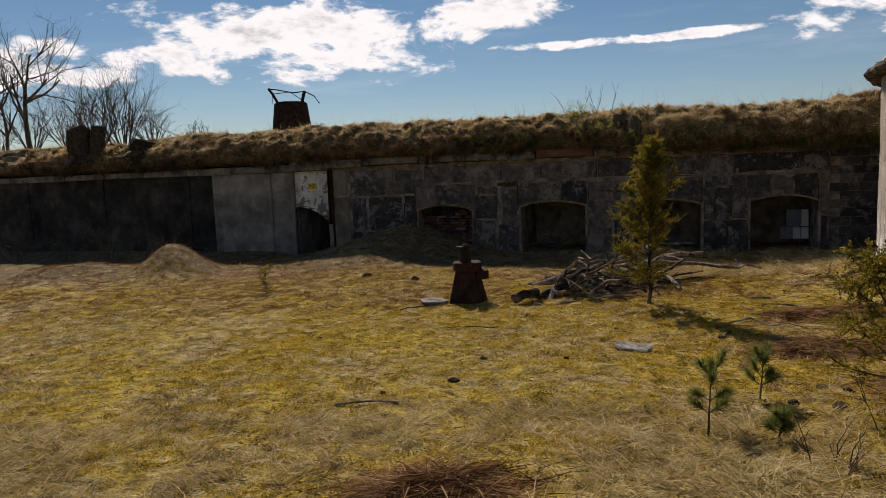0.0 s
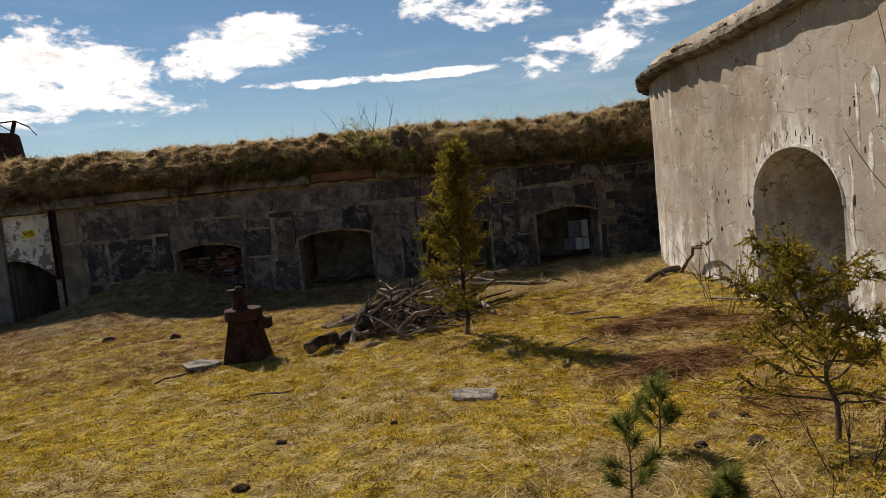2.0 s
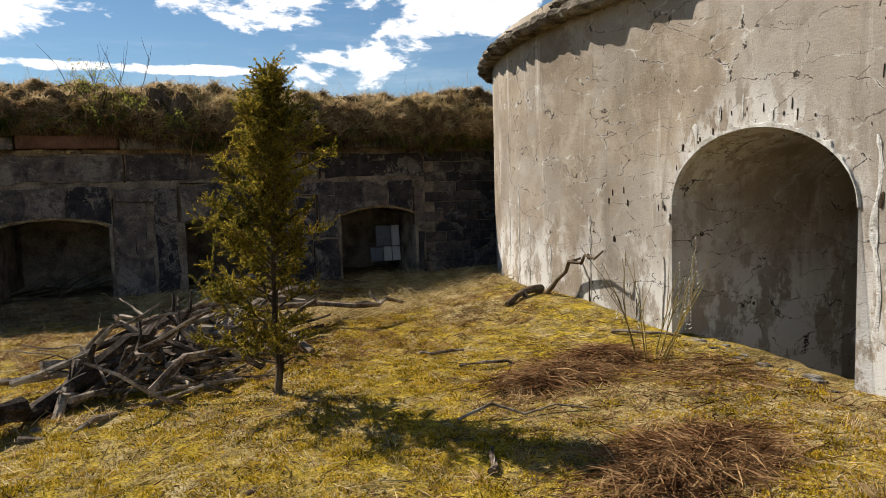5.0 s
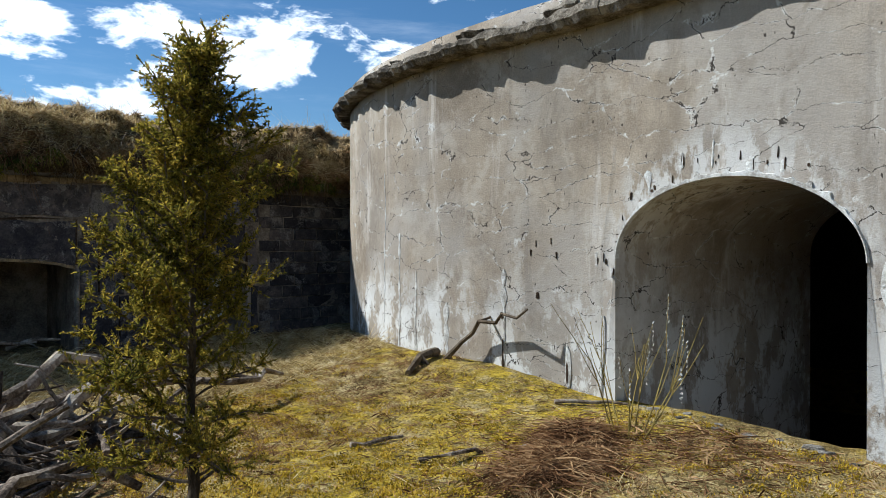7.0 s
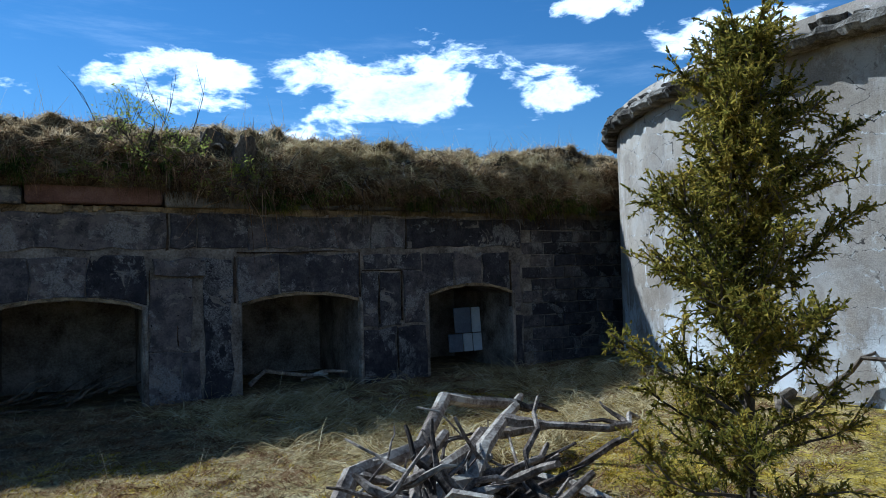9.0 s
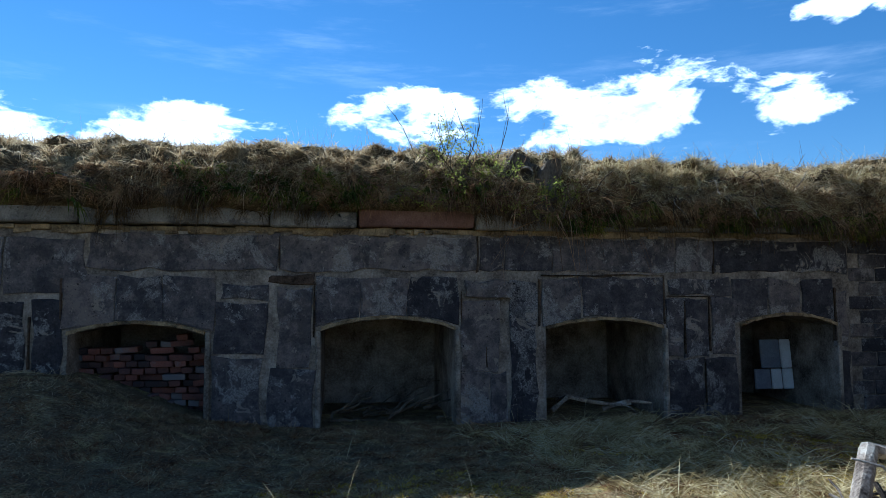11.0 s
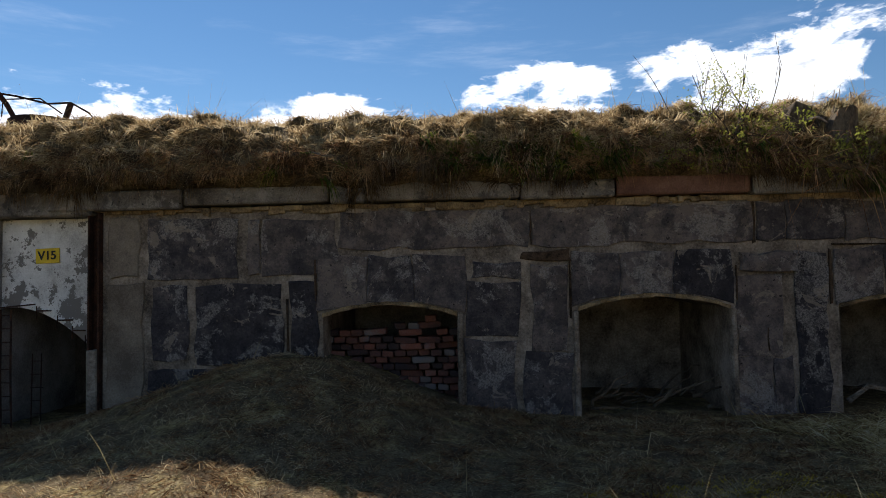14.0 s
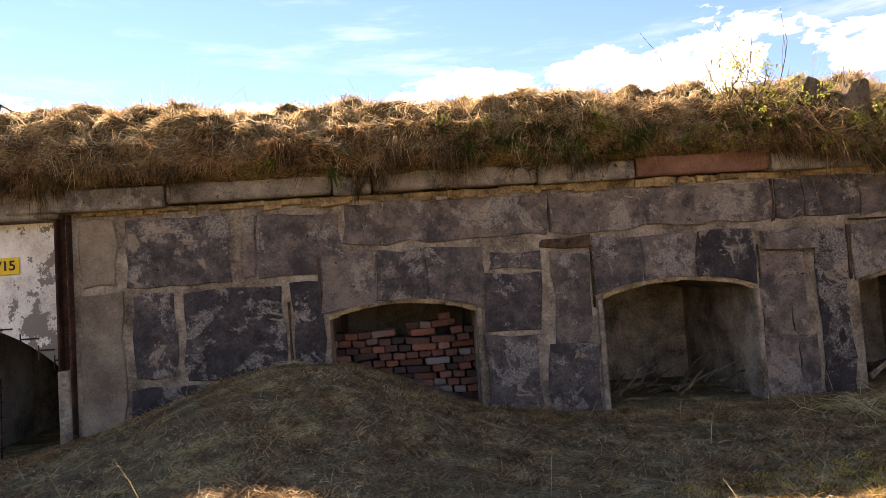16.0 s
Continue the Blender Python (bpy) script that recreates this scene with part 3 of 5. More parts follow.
course(1.08, 1.70, [0.72, 1.06], "tan", wall)
course(-0.35, 1.03, [0.70, 1.09], "tan", wall)
course(1.06, 1.68, [1.14, 2.08], "stone", wall)
course(1.08, 1.66, [2.17, 2.32, 3.10], "stone", wall)
course(1.32, 1.71, [3.12, 5.05, 7.23, 7.52, 8.07, 9.58, 10.06, 11.80], "stone", wall)
course(0.22, 0.99, [1.17, 1.56], "stone", wall)
course(0.16, 1.0, [1.63, 2.54], "stone", wall)
course(-0.1, 1.03, [2.61, 2.90], "stone", wall)
course(-0.6, 0.16, [1.12, 1.9, 2.93], "stone", wall)
for o, joints in zip(OPENINGS, ([2.88, 3.40, 3.87, 4.40], [5.42, 5.92, 6.44, 7.0], [7.94, 8.42, 9.41], [10.28, 10.75, 11.17, 11.60])):
    for a, b in zip(joints, joints[1:]):
        block(a, b, 0.8, 1.26, "stone", wall, low=lambda s, o=o: arch_z(min(max(s, o[0]), o[1]), o))
course(1.0, 1.17, [4.45, 4.95], "stone", wall)
course(0.42, 0.98, [4.40, 4.93], "stone", wall)
course(-0.5, 0.41, [4.36, 4.88], "stone", wall)
course(0.29, 1.14, [5.04, 5.40], "stone", wall)
course(-0.6, 0.28, [4.95, 5.44], "stone", wall)
course(1.17, 1.29, [4.95, 5.45], "clod", wall, proud=0.02)
course(1.03, 1.22, [7.06, 7.62], "stone", wall, proud=0.06)
course(0.20, 1.01, [7.02, 7.48], "stone", wall)
course(-0.6, 0.20, [7.0, 7.36, 7.55], "stone", wall)
course(-0.6, 1.22, [7.58, 7.90], "stone", wall)
course(0.33, 1.03, [9.43, 9.67, 9.98], "stone", wall)
course(1.04, 1.26, [9.47, 10.27], "stone", wall)
course(0.36, 1.03, [10.0, 10.33], "stone", wall)
course(-0.6, 0.32, [9.43, 9.9, 10.33], "stone", wall)
course(0.42, 1.1, [11.62, 11.79], "stone", wall)
course(-0.6, 0.4, [11.64, 11.8], "stone", wall)
# open joints and cracks
for a, b, z0, z1 in ((7.91, 7.945, 0.7, 1.24), (9.405, 9.435, 0.72, 1.28), (9.66, 9.69, 0.36, 1.0), (9.97, 10.0, 0.4, 1.05), (7.95, 8.8, 1.262, 1.292), (8.7, 9.45, 1.275, 1.3), (9.45, 10.0, 1.03, 1.06), (11.6, 11.635, 0.5, 1.15),
                     (2.86, 2.895, 0.75, 1.25), (2.57, 2.605, 0.3, 0.85), (5.41, 5.44, 0.6, 1.2), (5.04, 5.06, 1.33, 1.7), (7.2, 7.235, 1.3, 1.72), (7.02, 7.05, 0.75, 1.1), (7.3, 7.33, 0.25, 0.5), (9.9, 9.93, -0.2, 0.32), (10.04, 10.07, 1.3, 1.7)):
    block(a, b, z0, z1, "clod", wall, proud=0.024, wob=0.007, name="open_joint")
# coursed small blocks of the flank
for r in range(13):
    s = 11.84 + (0.17 if r % 2 else 0)
    while s < 13.8:
        b = s + random.uniform(0.3, 0.42)
        block(s, b, -0.5 + r * 0.172, -0.5 + (r + 1) * 0.172, "stone", wall_b, proud=random.uniform(0.01, 0.03), wob=0.008, y0=0.07)
        s = b
# coping
joints = [-0.52, 0.12, 1.55, 3.05, 3.42, 4.95, 5.88, 7.18, 8.9, 10.3, 11.5, 12.3, 13.6]
for j, (a, b) in enumerate(zip(joints, joints[1:])):
    bm = bmesh.new()
    d = random.uniform(-0.015, 0.015)
    box(bm, a + 0.008, b - 0.008, -0.13 + d, 0.34, 1.79 + d, 1.975 + d, 0.018, 0.008)
    part("coping_stone", bm, "red" if j == 6 else "coping", wall)
for s in np.arange(-25.5, -0.6, 1.45):
    bm = bmesh.new()
    box(bm, s + 0.01, s + 1.44, -0.11, 0.34, 1.725, 1.9, 0.018, 0.008)
    part("coping_stone", bm, "coping", wall_c)
# ochre bedding under the coping, in broken lumps
bm = bmesh.new()
s = 0.7
while s < 11.7:
    b = s + random.uniform(0.04, 0.22)
    box(bm, s, b + 0.01, -random.uniform(0.005, 0.05), 0.03, 1.70 + random.uniform(0, 0.05), 1.787, 0.006, 0.012)
    s = b
part("bedding_mortar", bm, "ochre", wall)
# lime lips under the arches
for o in OPENINGS:
    bm = bmesh.new()
    n = 14
    for j in range(n):
        a, b = o[0] + (o[1] - o[0]) * j / n, o[0] + (o[1] - o[0]) * (j + 1) / n
        vs = [(a, -0.05, arch_z(a, o) - 0.006), (b, -0.05, arch_z(b, o) - 0.006), (b, -0.05, arch_z(b, o) + 0.03), (a, -0.05, arch_z(a, o) + 0.03)]
        f = [bm.verts.new((p[0], p[1] + random.uniform(-0.008, 0.008), p[2] + random.uniform(-0.01, 0.004))) for p in vs]
        g = [bm.verts.new((p[0], 0.05, p[2])) for p in vs]
        for k in range(4):
            bm.faces.new((f[k], f[(k + 1) % 4], g[(k + 1) % 4], g[k]))
        bm.faces.new(f[::-1])
    part("arch_lip", bm, "ochre", wall)
# upright pale jamb strips
for s in (4.31, 5.45, 6.965, 9.405, 11.625):
    bm = bmesh.new()
    box(bm, s, s + 0.055, -0.04, 0.06, -0.6, 0.68, 0.01, 0.01)
    part("jamb_strip", bm, "mortar", wall)

# brick infill of the first embrasure
fill = empty("brick_infill", WALL @ pose(2.95, 0.32, 0), "tumbled red and grey brick infill in an embrasure", "brickwork", kind="structure")
bm = bmesh.new()
box(bm, 0, 0.118, 0, 0.24, 0, 0.062, 0.006, 0.003)
me_brick = bpy.data.meshes.new("brick")
bm.to_mesh(me_brick)
bm.free()
me_brick.materials.append(M["brick"])
for r in range(13):
    s = -0.03 - (0.06 if r % 2 else 0)
    while s < 1.36:
        if r > 9 and random.random() < 0.3 * (r - 9):
            s += 0.13
            continue
        ob = new("brick", me_brick)
        ob.parent = fill
        wide = random.choice((1.0, 1.0, 1.0, 2.0))
        ob.matrix_basis = pose(s, random.uniform(-0.07, 0.07), -0.28 + r * 0.071, 0, random.uniform(-5, 5), random.uniform(-12, 12)) @ Matrix.Diagonal((wide, 1, 1, 1))
        s += 0.128 * wide

# ---- doorway with peeling white plaster ----
bm = bmesh.new()
pts = [(-0.5, 1.72), (0.6, 1.72)]
n = 14
for j in range(n + 1):
    s = 0.6 - 1.1 * j / n
    pts.append((s, 0.80 - 0.56 * (abs(s + 0.38) / 0.98) ** 1.9))
f = [bm.verts.new((s, 0.10, z)) for s, z in pts]
g = [bm.verts.new((s, 0.42, z)) for s, z in pts]
bm.faces.new(f[::-1])
bm.faces.new(g)
for k in range(len(pts)):
    j = (k + 1) % len(pts)
    bm.faces.new((f[k], f[j], g[j], g[k]))
bmesh.ops.recalc_face_normals(bm, faces=bm.faces)
door_wall = part("wall_door_panel", bm, "plaster")
door_wall.matrix_world = WALL
tagged(door_wall, "white plaster over a broken arched doorway, peeling", "wall", kind="structure")
bm = bmesh.new()
box(bm, -0.9, -0.5, 1.4, 4.0, -1.2, 1.75)
box(bm, 0.6, 0.9, DEEP, 4.0, -1.2, 1.75)
box(bm, -0.9, 0.9, 4.0, 4.3, -1.2, 1.75)
box(bm, -0.5, 0.6, 0.42, 4.0, 1.5, 1.8)
passage = part("wall_door_passage", bm, "mortar")
passage.matrix_world = WALL
tagged(passage, "dark passage walls behind the doorway", "wall", kind="structure")

post = empty("steel_post", WALL @ pose(0.61, -0.03, 0), "rusted steel channel post with a broken concrete foot", "post")
bm = bmesh.new()
box(bm, -0.075, -0.055, -0.05, 0.05, 0.3, 1.76, 0.004)
box(bm, -0.055, 0.05, 0.03, 0.05, 0.3, 1.76, 0.003)
box(bm, 0.03, 0.05, -0.05, 0.03, -0.6, 1.76, 0.004)
part("channel", bm, "rust", post)
bm = bmesh.new()
box(bm, -0.08, 0.028, -0.05, 0.05, -0.7, 0.36, 0.012, 0.012)
part("foot", bm, "mortar", post)

sign = empty("number_sign", WALL @ pose(0.005, 0.085, 1.335, 0, -1.5, 0), "yellow enamel number sign reading V15", "sign")
bm = bmesh.new()
box(bm, -0.128, 0.128, -0.004, 0.012, -0.078, 0.078, 0.003)
part("plate", bm, "yellow", sign)
txt = bpy.data.curves.new("lettering", "FONT")
txt.body, txt.size, txt.align_x, txt.align_y, txt.extrude, txt.offset = "V15", 0.125, "CENTER", "CENTER", 0.002, 0.0028
tmp = new("lettering_curve", txt)
me = bpy.data.meshes.new_from_object(tmp.evaluated_get(bpy.context.evaluated_depsgraph_get()))
bpy.data.objects.remove(tmp)
lettering = finish(new("lettering", me), M["black"])
lettering.parent = sign
lettering.matrix_basis = pose(0, -0.0075, 0, 90, 0, 0)

gate = empty("rebar_gate", WALL @ pose(0, 0.05, 0), "broken gate of rusted reinforcing bars in the doorway", "gate")


def rod(parent, pts, r=0.008, name="bar", mat="rust"):
    bm = bmesh.new()
    tube(bm, pts, [r] * len(pts), 5)
    return part(name, bm, mat, parent)


for s in (-0.47, -0.36):
    rod(gate, [(s, 0, 0.78), (s, 0, 0.1), (s + 0.03, -0.02, -0.55)], 0.011)
for j in range(9):
    rod(gate, [(-0.48, 0, 0.72 - j * 0.14), (-0.35, 0, 0.72 - j * 0.14)], 0.006)
for s in (-0.26, -0.16):
    rod(gate, [(s, 0.2, 0.3), (s, 0.18, -0.6)], 0.007)
for j in range(6):
    rod(gate, [(-0.28, 0.2, 0.22 - j * 0.14), (-0.14, 0.2, 0.22 - j * 0.14)], 0.005)
rod(gate, [(-0.48, 0, 0.80), (-0.1, 0, 0.83)])
for s0, s1, z in ((-0.1, 0.06, 0.76), (0.13, 0.29, 0.66), (0.29, 0.43, 0.55), (0.43, 0.59, 0.45), (0.5, 0.6, 0.33)):
    rod(gate, [(s0, 0.02, z), (s1, 0.02, z)])
    rod(gate, [(s0, 0.02, z + 0.05), (s0, 0.02, z - 0.09)], 0.006)

# ---- concrete bastion ----
PLAN = [(3.5, -2.0), (4.2, 1.0), (4.78, 3.9), (5.38, 6.18), (6.0, 7.85), (6.27, 8.95), (6.55, 9.85), (6.88, 10.62), (7.38, 11.42), (8.02, 12.12), (8.85, 12.68), (9.8, 13.0), (11.2, 13.2)]
TOP = 2.8
ARCH_L, ARCH_R, SPRING, CROWN = Vector((6.0, 7.85)), Vector((5.38, 6.18)), 0.86, 1.44


def plan_curve(n_each=10):
    """The bastion's foot line, smoothed, with the doorway stretch left straight."""
    p = [Vector(q) for q in PLAN]
    out = []
    for k in range(len(p) - 1):
        a, b, c, d = p[max(k - 1, 0)], p[k], p[k + 1], p[min(k + 2, len(p) - 1)]
        for j in range(n_each):
            t = j / n_each
            if k == 3:
                out.append(b.lerp(c, t))
            else:
                out.append(0.5 * (2 * b + (c - a) * t + (2 * a - 5 * b + 4 * c - d) * t * t + (3 * b - a - 3 * c + d) * t ** 3))
    return out + [p[-1]]


def arch_profile(u):
    """Height of the bastion doorway at u from 0 to 1 across."""
    return SPRING + (CROWN - SPRING) * math.sqrt(max(0.0, 1 - (2 * u - 1) ** 2))


bm = bmesh.new()
line = plan_curve()
i0, i1 = 30, 40
levels = 22
samples = []
for k, p in enumerate(line):
    if i0 < k < i1:
        continue
    if k == i0:
        for j in range(25):
            u = 0.5 - 0.5 * math.cos(math.pi * j / 24)
            samples.append((ARCH_R.lerp(ARCH_L, u), arch_profile(u) if 0 <= u <= 1 else -1.2, True))
    elif k != i1:
        samples.append((p, -1.2, False))


def face_noise(p, z):
    return 0.02 * noise.noise((p.x * 0.8, p.y * 0.8, z * 0.8)) + 0.006 * noise.noise((p.x * 5, p.y * 5, z * 5))


cols = []
for p, zb, door in samples:
    col = []
    for j in range(levels + 1):
        z = zb + (TOP + 0.25 - zb) * j / levels
        e = face_noise(p, z) * (0.2 if door and j == 0 else 1)
        col.append(bm.verts.new((p.x + e, p.y, z)))
    cols.append((col, p, zb, door))
for (a, pa, za, da), (b, pb, zb, db) in zip(cols, cols[1:]):
    for j in range(levels):
        bm.faces.new((a[j], b[j], b[j + 1], a[j + 1]))
# jamb columns below the spring, beside the doorway
d_left, d_right = [c for c in cols if c[3]][-1], [c for c in cols if c[3]][0]
after, before = cols[cols.index(d_left) + 1], cols[cols.index(d_right) - 1]
for dcol, ncol, flip in ((d_left, after, False), (d_right, before, True)):
    foot = bm.verts.new((dcol[1].x, dcol[1].y, -1.2))
    quad = (foot, ncol[0][0], dcol[0][0])
    bm.faces.new(quad if not flip else quad[::-1])
# roof and far sides close the body
back = [bm.verts.new((x, y, z)) for x, y in ((24, 13.2), (24, -2.0)) for z in (-1.2, TOP + 0.25)]
top_ring = [c[0][levels] for c in cols] + [back[1], back[3]]
bm.faces.new(top_ring)
bm.faces.new((cols[-1][0][0], back[0], back[1], cols[-1][0][levels]))
bm.faces.new((back[0], back[2], back[3], back[1]))
bm.faces.new((back[2], cols[0][0][0], cols[0][0][levels], back[3]))
bmesh.ops.recalc_face_normals(bm, faces=bm.faces)
bastion = part("wall_bastion", bm, "concrete", smooth=True)
tagged(bastion, "curved weathered concrete bastion wall with an arched doorway", "wall", kind="structure")

# barrel of the doorway, narrowing inward, and the dark room behind it
END_L, END_R = Vector((9.0, 6.62)), Vector((8.75, 5.3))
bm = bmesh.new()
rings = []
for t in np.linspace(0, 1, 14):
    l, r = ARCH_L.lerp(END_L, t), ARCH_R.lerp(END_R, t)
    ring = [bm.verts.new((r.x, r.y, -1.9))]
    for j in range(25):
        u = 0.5 - 0.5 * math.cos(math.pi * j / 24)
        p = r.lerp(l, u)
        ring.append(bm.verts.new((p.x, p.y, arch_profile(u) + (0.012 * noise.noise((p.x * 2, p.y * 2, 3)) if t > 0 else 0))))
    ring.append(bm.verts.new((l.x, l.y, -1.9)))
    rings.append(ring)
for a, b in zip(rings, rings[1:]):
    for k in range(len(a) - 1):
        bm.faces.new((a[k], a[k + 1], b[k + 1], b[k]))
wall_x = rings[-1]
room = [bm.verts.new(q) for q in ((9.05, 9.5, -1.9), (9.05, 9.5, 2.4), (8.6, 2.5, 2.4), (8.6, 2.5, -1.9))]
bm.faces.new([room[0], room[1], room[2], room[3]] + wall_x)
far = [bm.verts.new(q) for q in ((14, 9.5, -1.9), (14, 9.5, 2.4), (14, 2.5, 2.4), (14, 2.5, -1.9))]
for a, b in ((0, 1), (1, 2), (2, 3)):
    bm.faces.new((room[a], room[b], far[b], far[a]))
bm.faces.new(far)
bmesh.ops.recalc_face_normals(bm, faces=bm.faces)
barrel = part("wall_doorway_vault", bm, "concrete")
# room faces past the vault carry the interior's shade as near-black colour
barrel.data.materials.append(M["soot_and_shade"])
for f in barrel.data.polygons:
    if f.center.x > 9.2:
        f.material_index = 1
tagged(barrel, "vaulted concrete doorway leading into a dark room", "wall", kind="structure")

# trodden earth floor inside the doorway, its dark colour standing in for shade
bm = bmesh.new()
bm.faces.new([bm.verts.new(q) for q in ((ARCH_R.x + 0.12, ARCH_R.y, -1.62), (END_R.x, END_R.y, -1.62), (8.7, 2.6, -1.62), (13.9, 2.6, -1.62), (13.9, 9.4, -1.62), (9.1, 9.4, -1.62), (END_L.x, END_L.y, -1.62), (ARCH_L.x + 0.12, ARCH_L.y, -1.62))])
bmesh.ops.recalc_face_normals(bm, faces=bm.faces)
tagged(part("floor_doorway", bm, "clod"), "trodden earth floor inside the doorway, coloured dark for shade", "floor", kind="structure")

# pale chipped rim of the doorway
bm = bmesh.new()
prev = None
across = (ARCH_L - ARCH_R).normalized()
out_n = Vector((-across.y, across.x))
for j in range(121):
    u = 0.5 - 0.5 * math.cos(math.pi * j / 120)
    p = ARCH_R.lerp(ARCH_L, u)
    z = arch_profile(u)
    cdir = Vector((across.x * (2 * u - 1) * 0.85, across.y * (2 * u - 1) * 0.85, (z - SPRING) / (CROWN - SPRING))).normalized()
    wd = (0.014 + 0.06 * max(0.0, noise.noise((u * 34, 1, 2))) + 0.03 * abs(noise.noise((u * 11, 5, 2)))) * min(1.0, 0.15 + 5 * min(u, 1 - u))
    base = Vector((p.x, p.y, z)) + Vector((out_n.x, out_n.y, 0)) * 0.006
    cur = [bm.verts.new(base - cdir * 0.004), bm.verts.new(base + cdir * wd), bm.verts.new(base + cdir * (wd + 0.02) - Vector((out_n.x, out_n.y, 0)) * 0.04), bm.verts.new(base - cdir * 0.004 - Vector((out_n.x, out_n.y, 0)) * 0.05)]
    if prev:
        for k in range(4):
            bm.faces.new((prev[k], cur[k], cur[(k + 1) % 4], prev[(k + 1) % 4]))
    prev = cur
part("doorway_rim", bm, "lime", bastion, "pale chipped rim of the doorway")

# broken cap slabs along the top edge: long thin ledges, with a second broken course on them
def along(t):
    i = max(0, min(int(t), len(line) - 2))
    a = line[i].lerp(line[i + 1], t - i)
    tg = (line[i + 1] - line[i]).normalized()
    return a, Vector((-tg.y, tg.x))


def cap_run(t0, t1, lo, hi, reach, ragged):
    bm = bmesh.new()
    rows = []
    steps = max(6, int((t1 - t0) * 3))
    for j in range(steps + 1):
        t = t0 + (t1 - t0) * j / steps
        a, nn = along(t)
        q = reach + ragged * noise.noise((t * 0.55, lo, 0)) + random.uniform(-0.006, 0.006)
        h = hi + 0.05 * noise.noise((t * 0.7, 4, hi))
        rows.append([bm.verts.new((*(a + nn * d), z)) for d, z in ((q - 0.04, lo + random.uniform(-0.012, 0.012)), (q, lo + 0.05), (q - 0.02, h - 0.03), (q - 0.08, h), (-0.7, h + 0.03), (-0.7, lo), (-0.03, lo))])
    n = len(rows[0])
    for a, b in zip(rows, rows[1:]):
        for c in range(n):
            bm.faces.new((a[c], b[c], b[(c + 1) % n], a[(c + 1) % n]))
    bm.faces.new(rows[0][::-1])
    bm.faces.new(rows[-1])
    bmesh.ops.recalc_face_normals(bm, faces=bm.faces)
    part("cap_slab", bm, "cap", bastion)


t = 4.0
while t < len(line) - 3:
    u = min(t + random.uniform(5, 12), len(line) - 2)
    cap_run(t, u - 0.06, TOP - 0.05 + random.uniform(-0.015, 0.015), TOP + 0.09, 0.2, 0.1)
    t = u
t = 4.0
while t < len(line) - 3:
    u = min(t + random.uniform(3, 9), len(line) - 2)
    if random.random() < 0.85:
        cap_run(t, u - random.uniform(0.1, 0.9), TOP + 0.1, TOP + random.uniform(0.16, 0.26), random.uniform(-0.06, 0.12), 0.22)
    t = u


def lump(name, x, y, z, r, mat, flat=0.6, parent=None, seed=0, cuts=2):
    """A rough rounded lump: rubble, clod or field stone."""
    bm = bmesh.new()
    bmesh.ops.create_icosphere(bm, subdivisions=cuts, radius=1.0)
    for v in bm.verts:
        n = 1 + 0.35 * noise.noise(v.co * 1.6 + Vector((seed * 7.1, 0, 0))) + 0.15 * noise.noise(v.co * 4 + Vector((seed, 3, 0)))
        c = v.co * n if mat == "clod" else Vector((max(-0.8, min(0.8, v.co.x * n)), max(-0.85, min(0.85, v.co.y * n)), max(-0.8, min(0.55 + 0.15 * v.co.x, v.co.z * n))))
        v.co = Vector((c.x * r[0] * 1.15, c.y * r[1] * 1.15, c.z * r[2] * 1.3))
    ob = part(name, bm, mat, parent)
    ob.location = (x, y, z)
    return ob


for q in range(250):
    t = random.uniform(24, len(line) - 3)
    a = line[int(t)]
    tg = (line[int(t) + 1] - a).normalized()
    nn = Vector((-tg.y, tg.x))
    p = a + nn * random.uniform(-0.14, 0.06) + tg * random.uniform(0, 0.2)
    r = random.uniform(0.008, 0.03)
    lump("rubble", p.x, p.y, TOP + random.uniform(0.04, 0.13), (r * random.uniform(1, 2.6), r * random.uniform(1, 2.6), r * 0.9 + 0.012), "cap", parent=bastion, seed=q, cuts=1)


def streak(t, z0, z1, wide, mat="lime", out=0.005):
    """A ragged upright run of lime on the bastion's face, or a dark crack in it."""
    bm = bmesh.new()
    prev = None
    n = max(8, int((z1 - z0) / 0.05))
    for j in range(n + 1):
        z = z0 + (z1 - z0) * j / n
        a, nn = along(t + 0.25 * noise.noise((t, z * 2.0, 1)))
        tg = Vector((nn.y, -nn.x))
        h = wide * (0.25 + abs(noise.noise((t * 3, z * 5, 7))) * 1.6) * (0.3 if j in (0, n) else 1)
        e = face_noise(a, z)
        p, q = a - tg * h + nn * out, a + tg * h + nn * out
        cur = [bm.verts.new((p.x + e, p.y, z)), bm.verts.new((q.x + e, q.y, z)), bm.verts.new((a.x + e + nn.x * (out + 0.002), a.y + nn.y * (out + 0.002), z))]
        foot = [bm.verts.new((*(v.co.to_2d() - nn * 0.05), z)) for v in cur[:2]]
        row = [foot[0], cur[0], cur[2], cur[1], foot[1]]
        if prev:
            for k in range(4):
                bm.faces.new((prev[k], prev[k + 1], row[k + 1], row[k]))
        prev = row
    bmesh.ops.recalc_face_normals(bm, faces=bm.faces)
    part("lime_streak" if mat == "lime" else "crack", bm, mat, bastion)


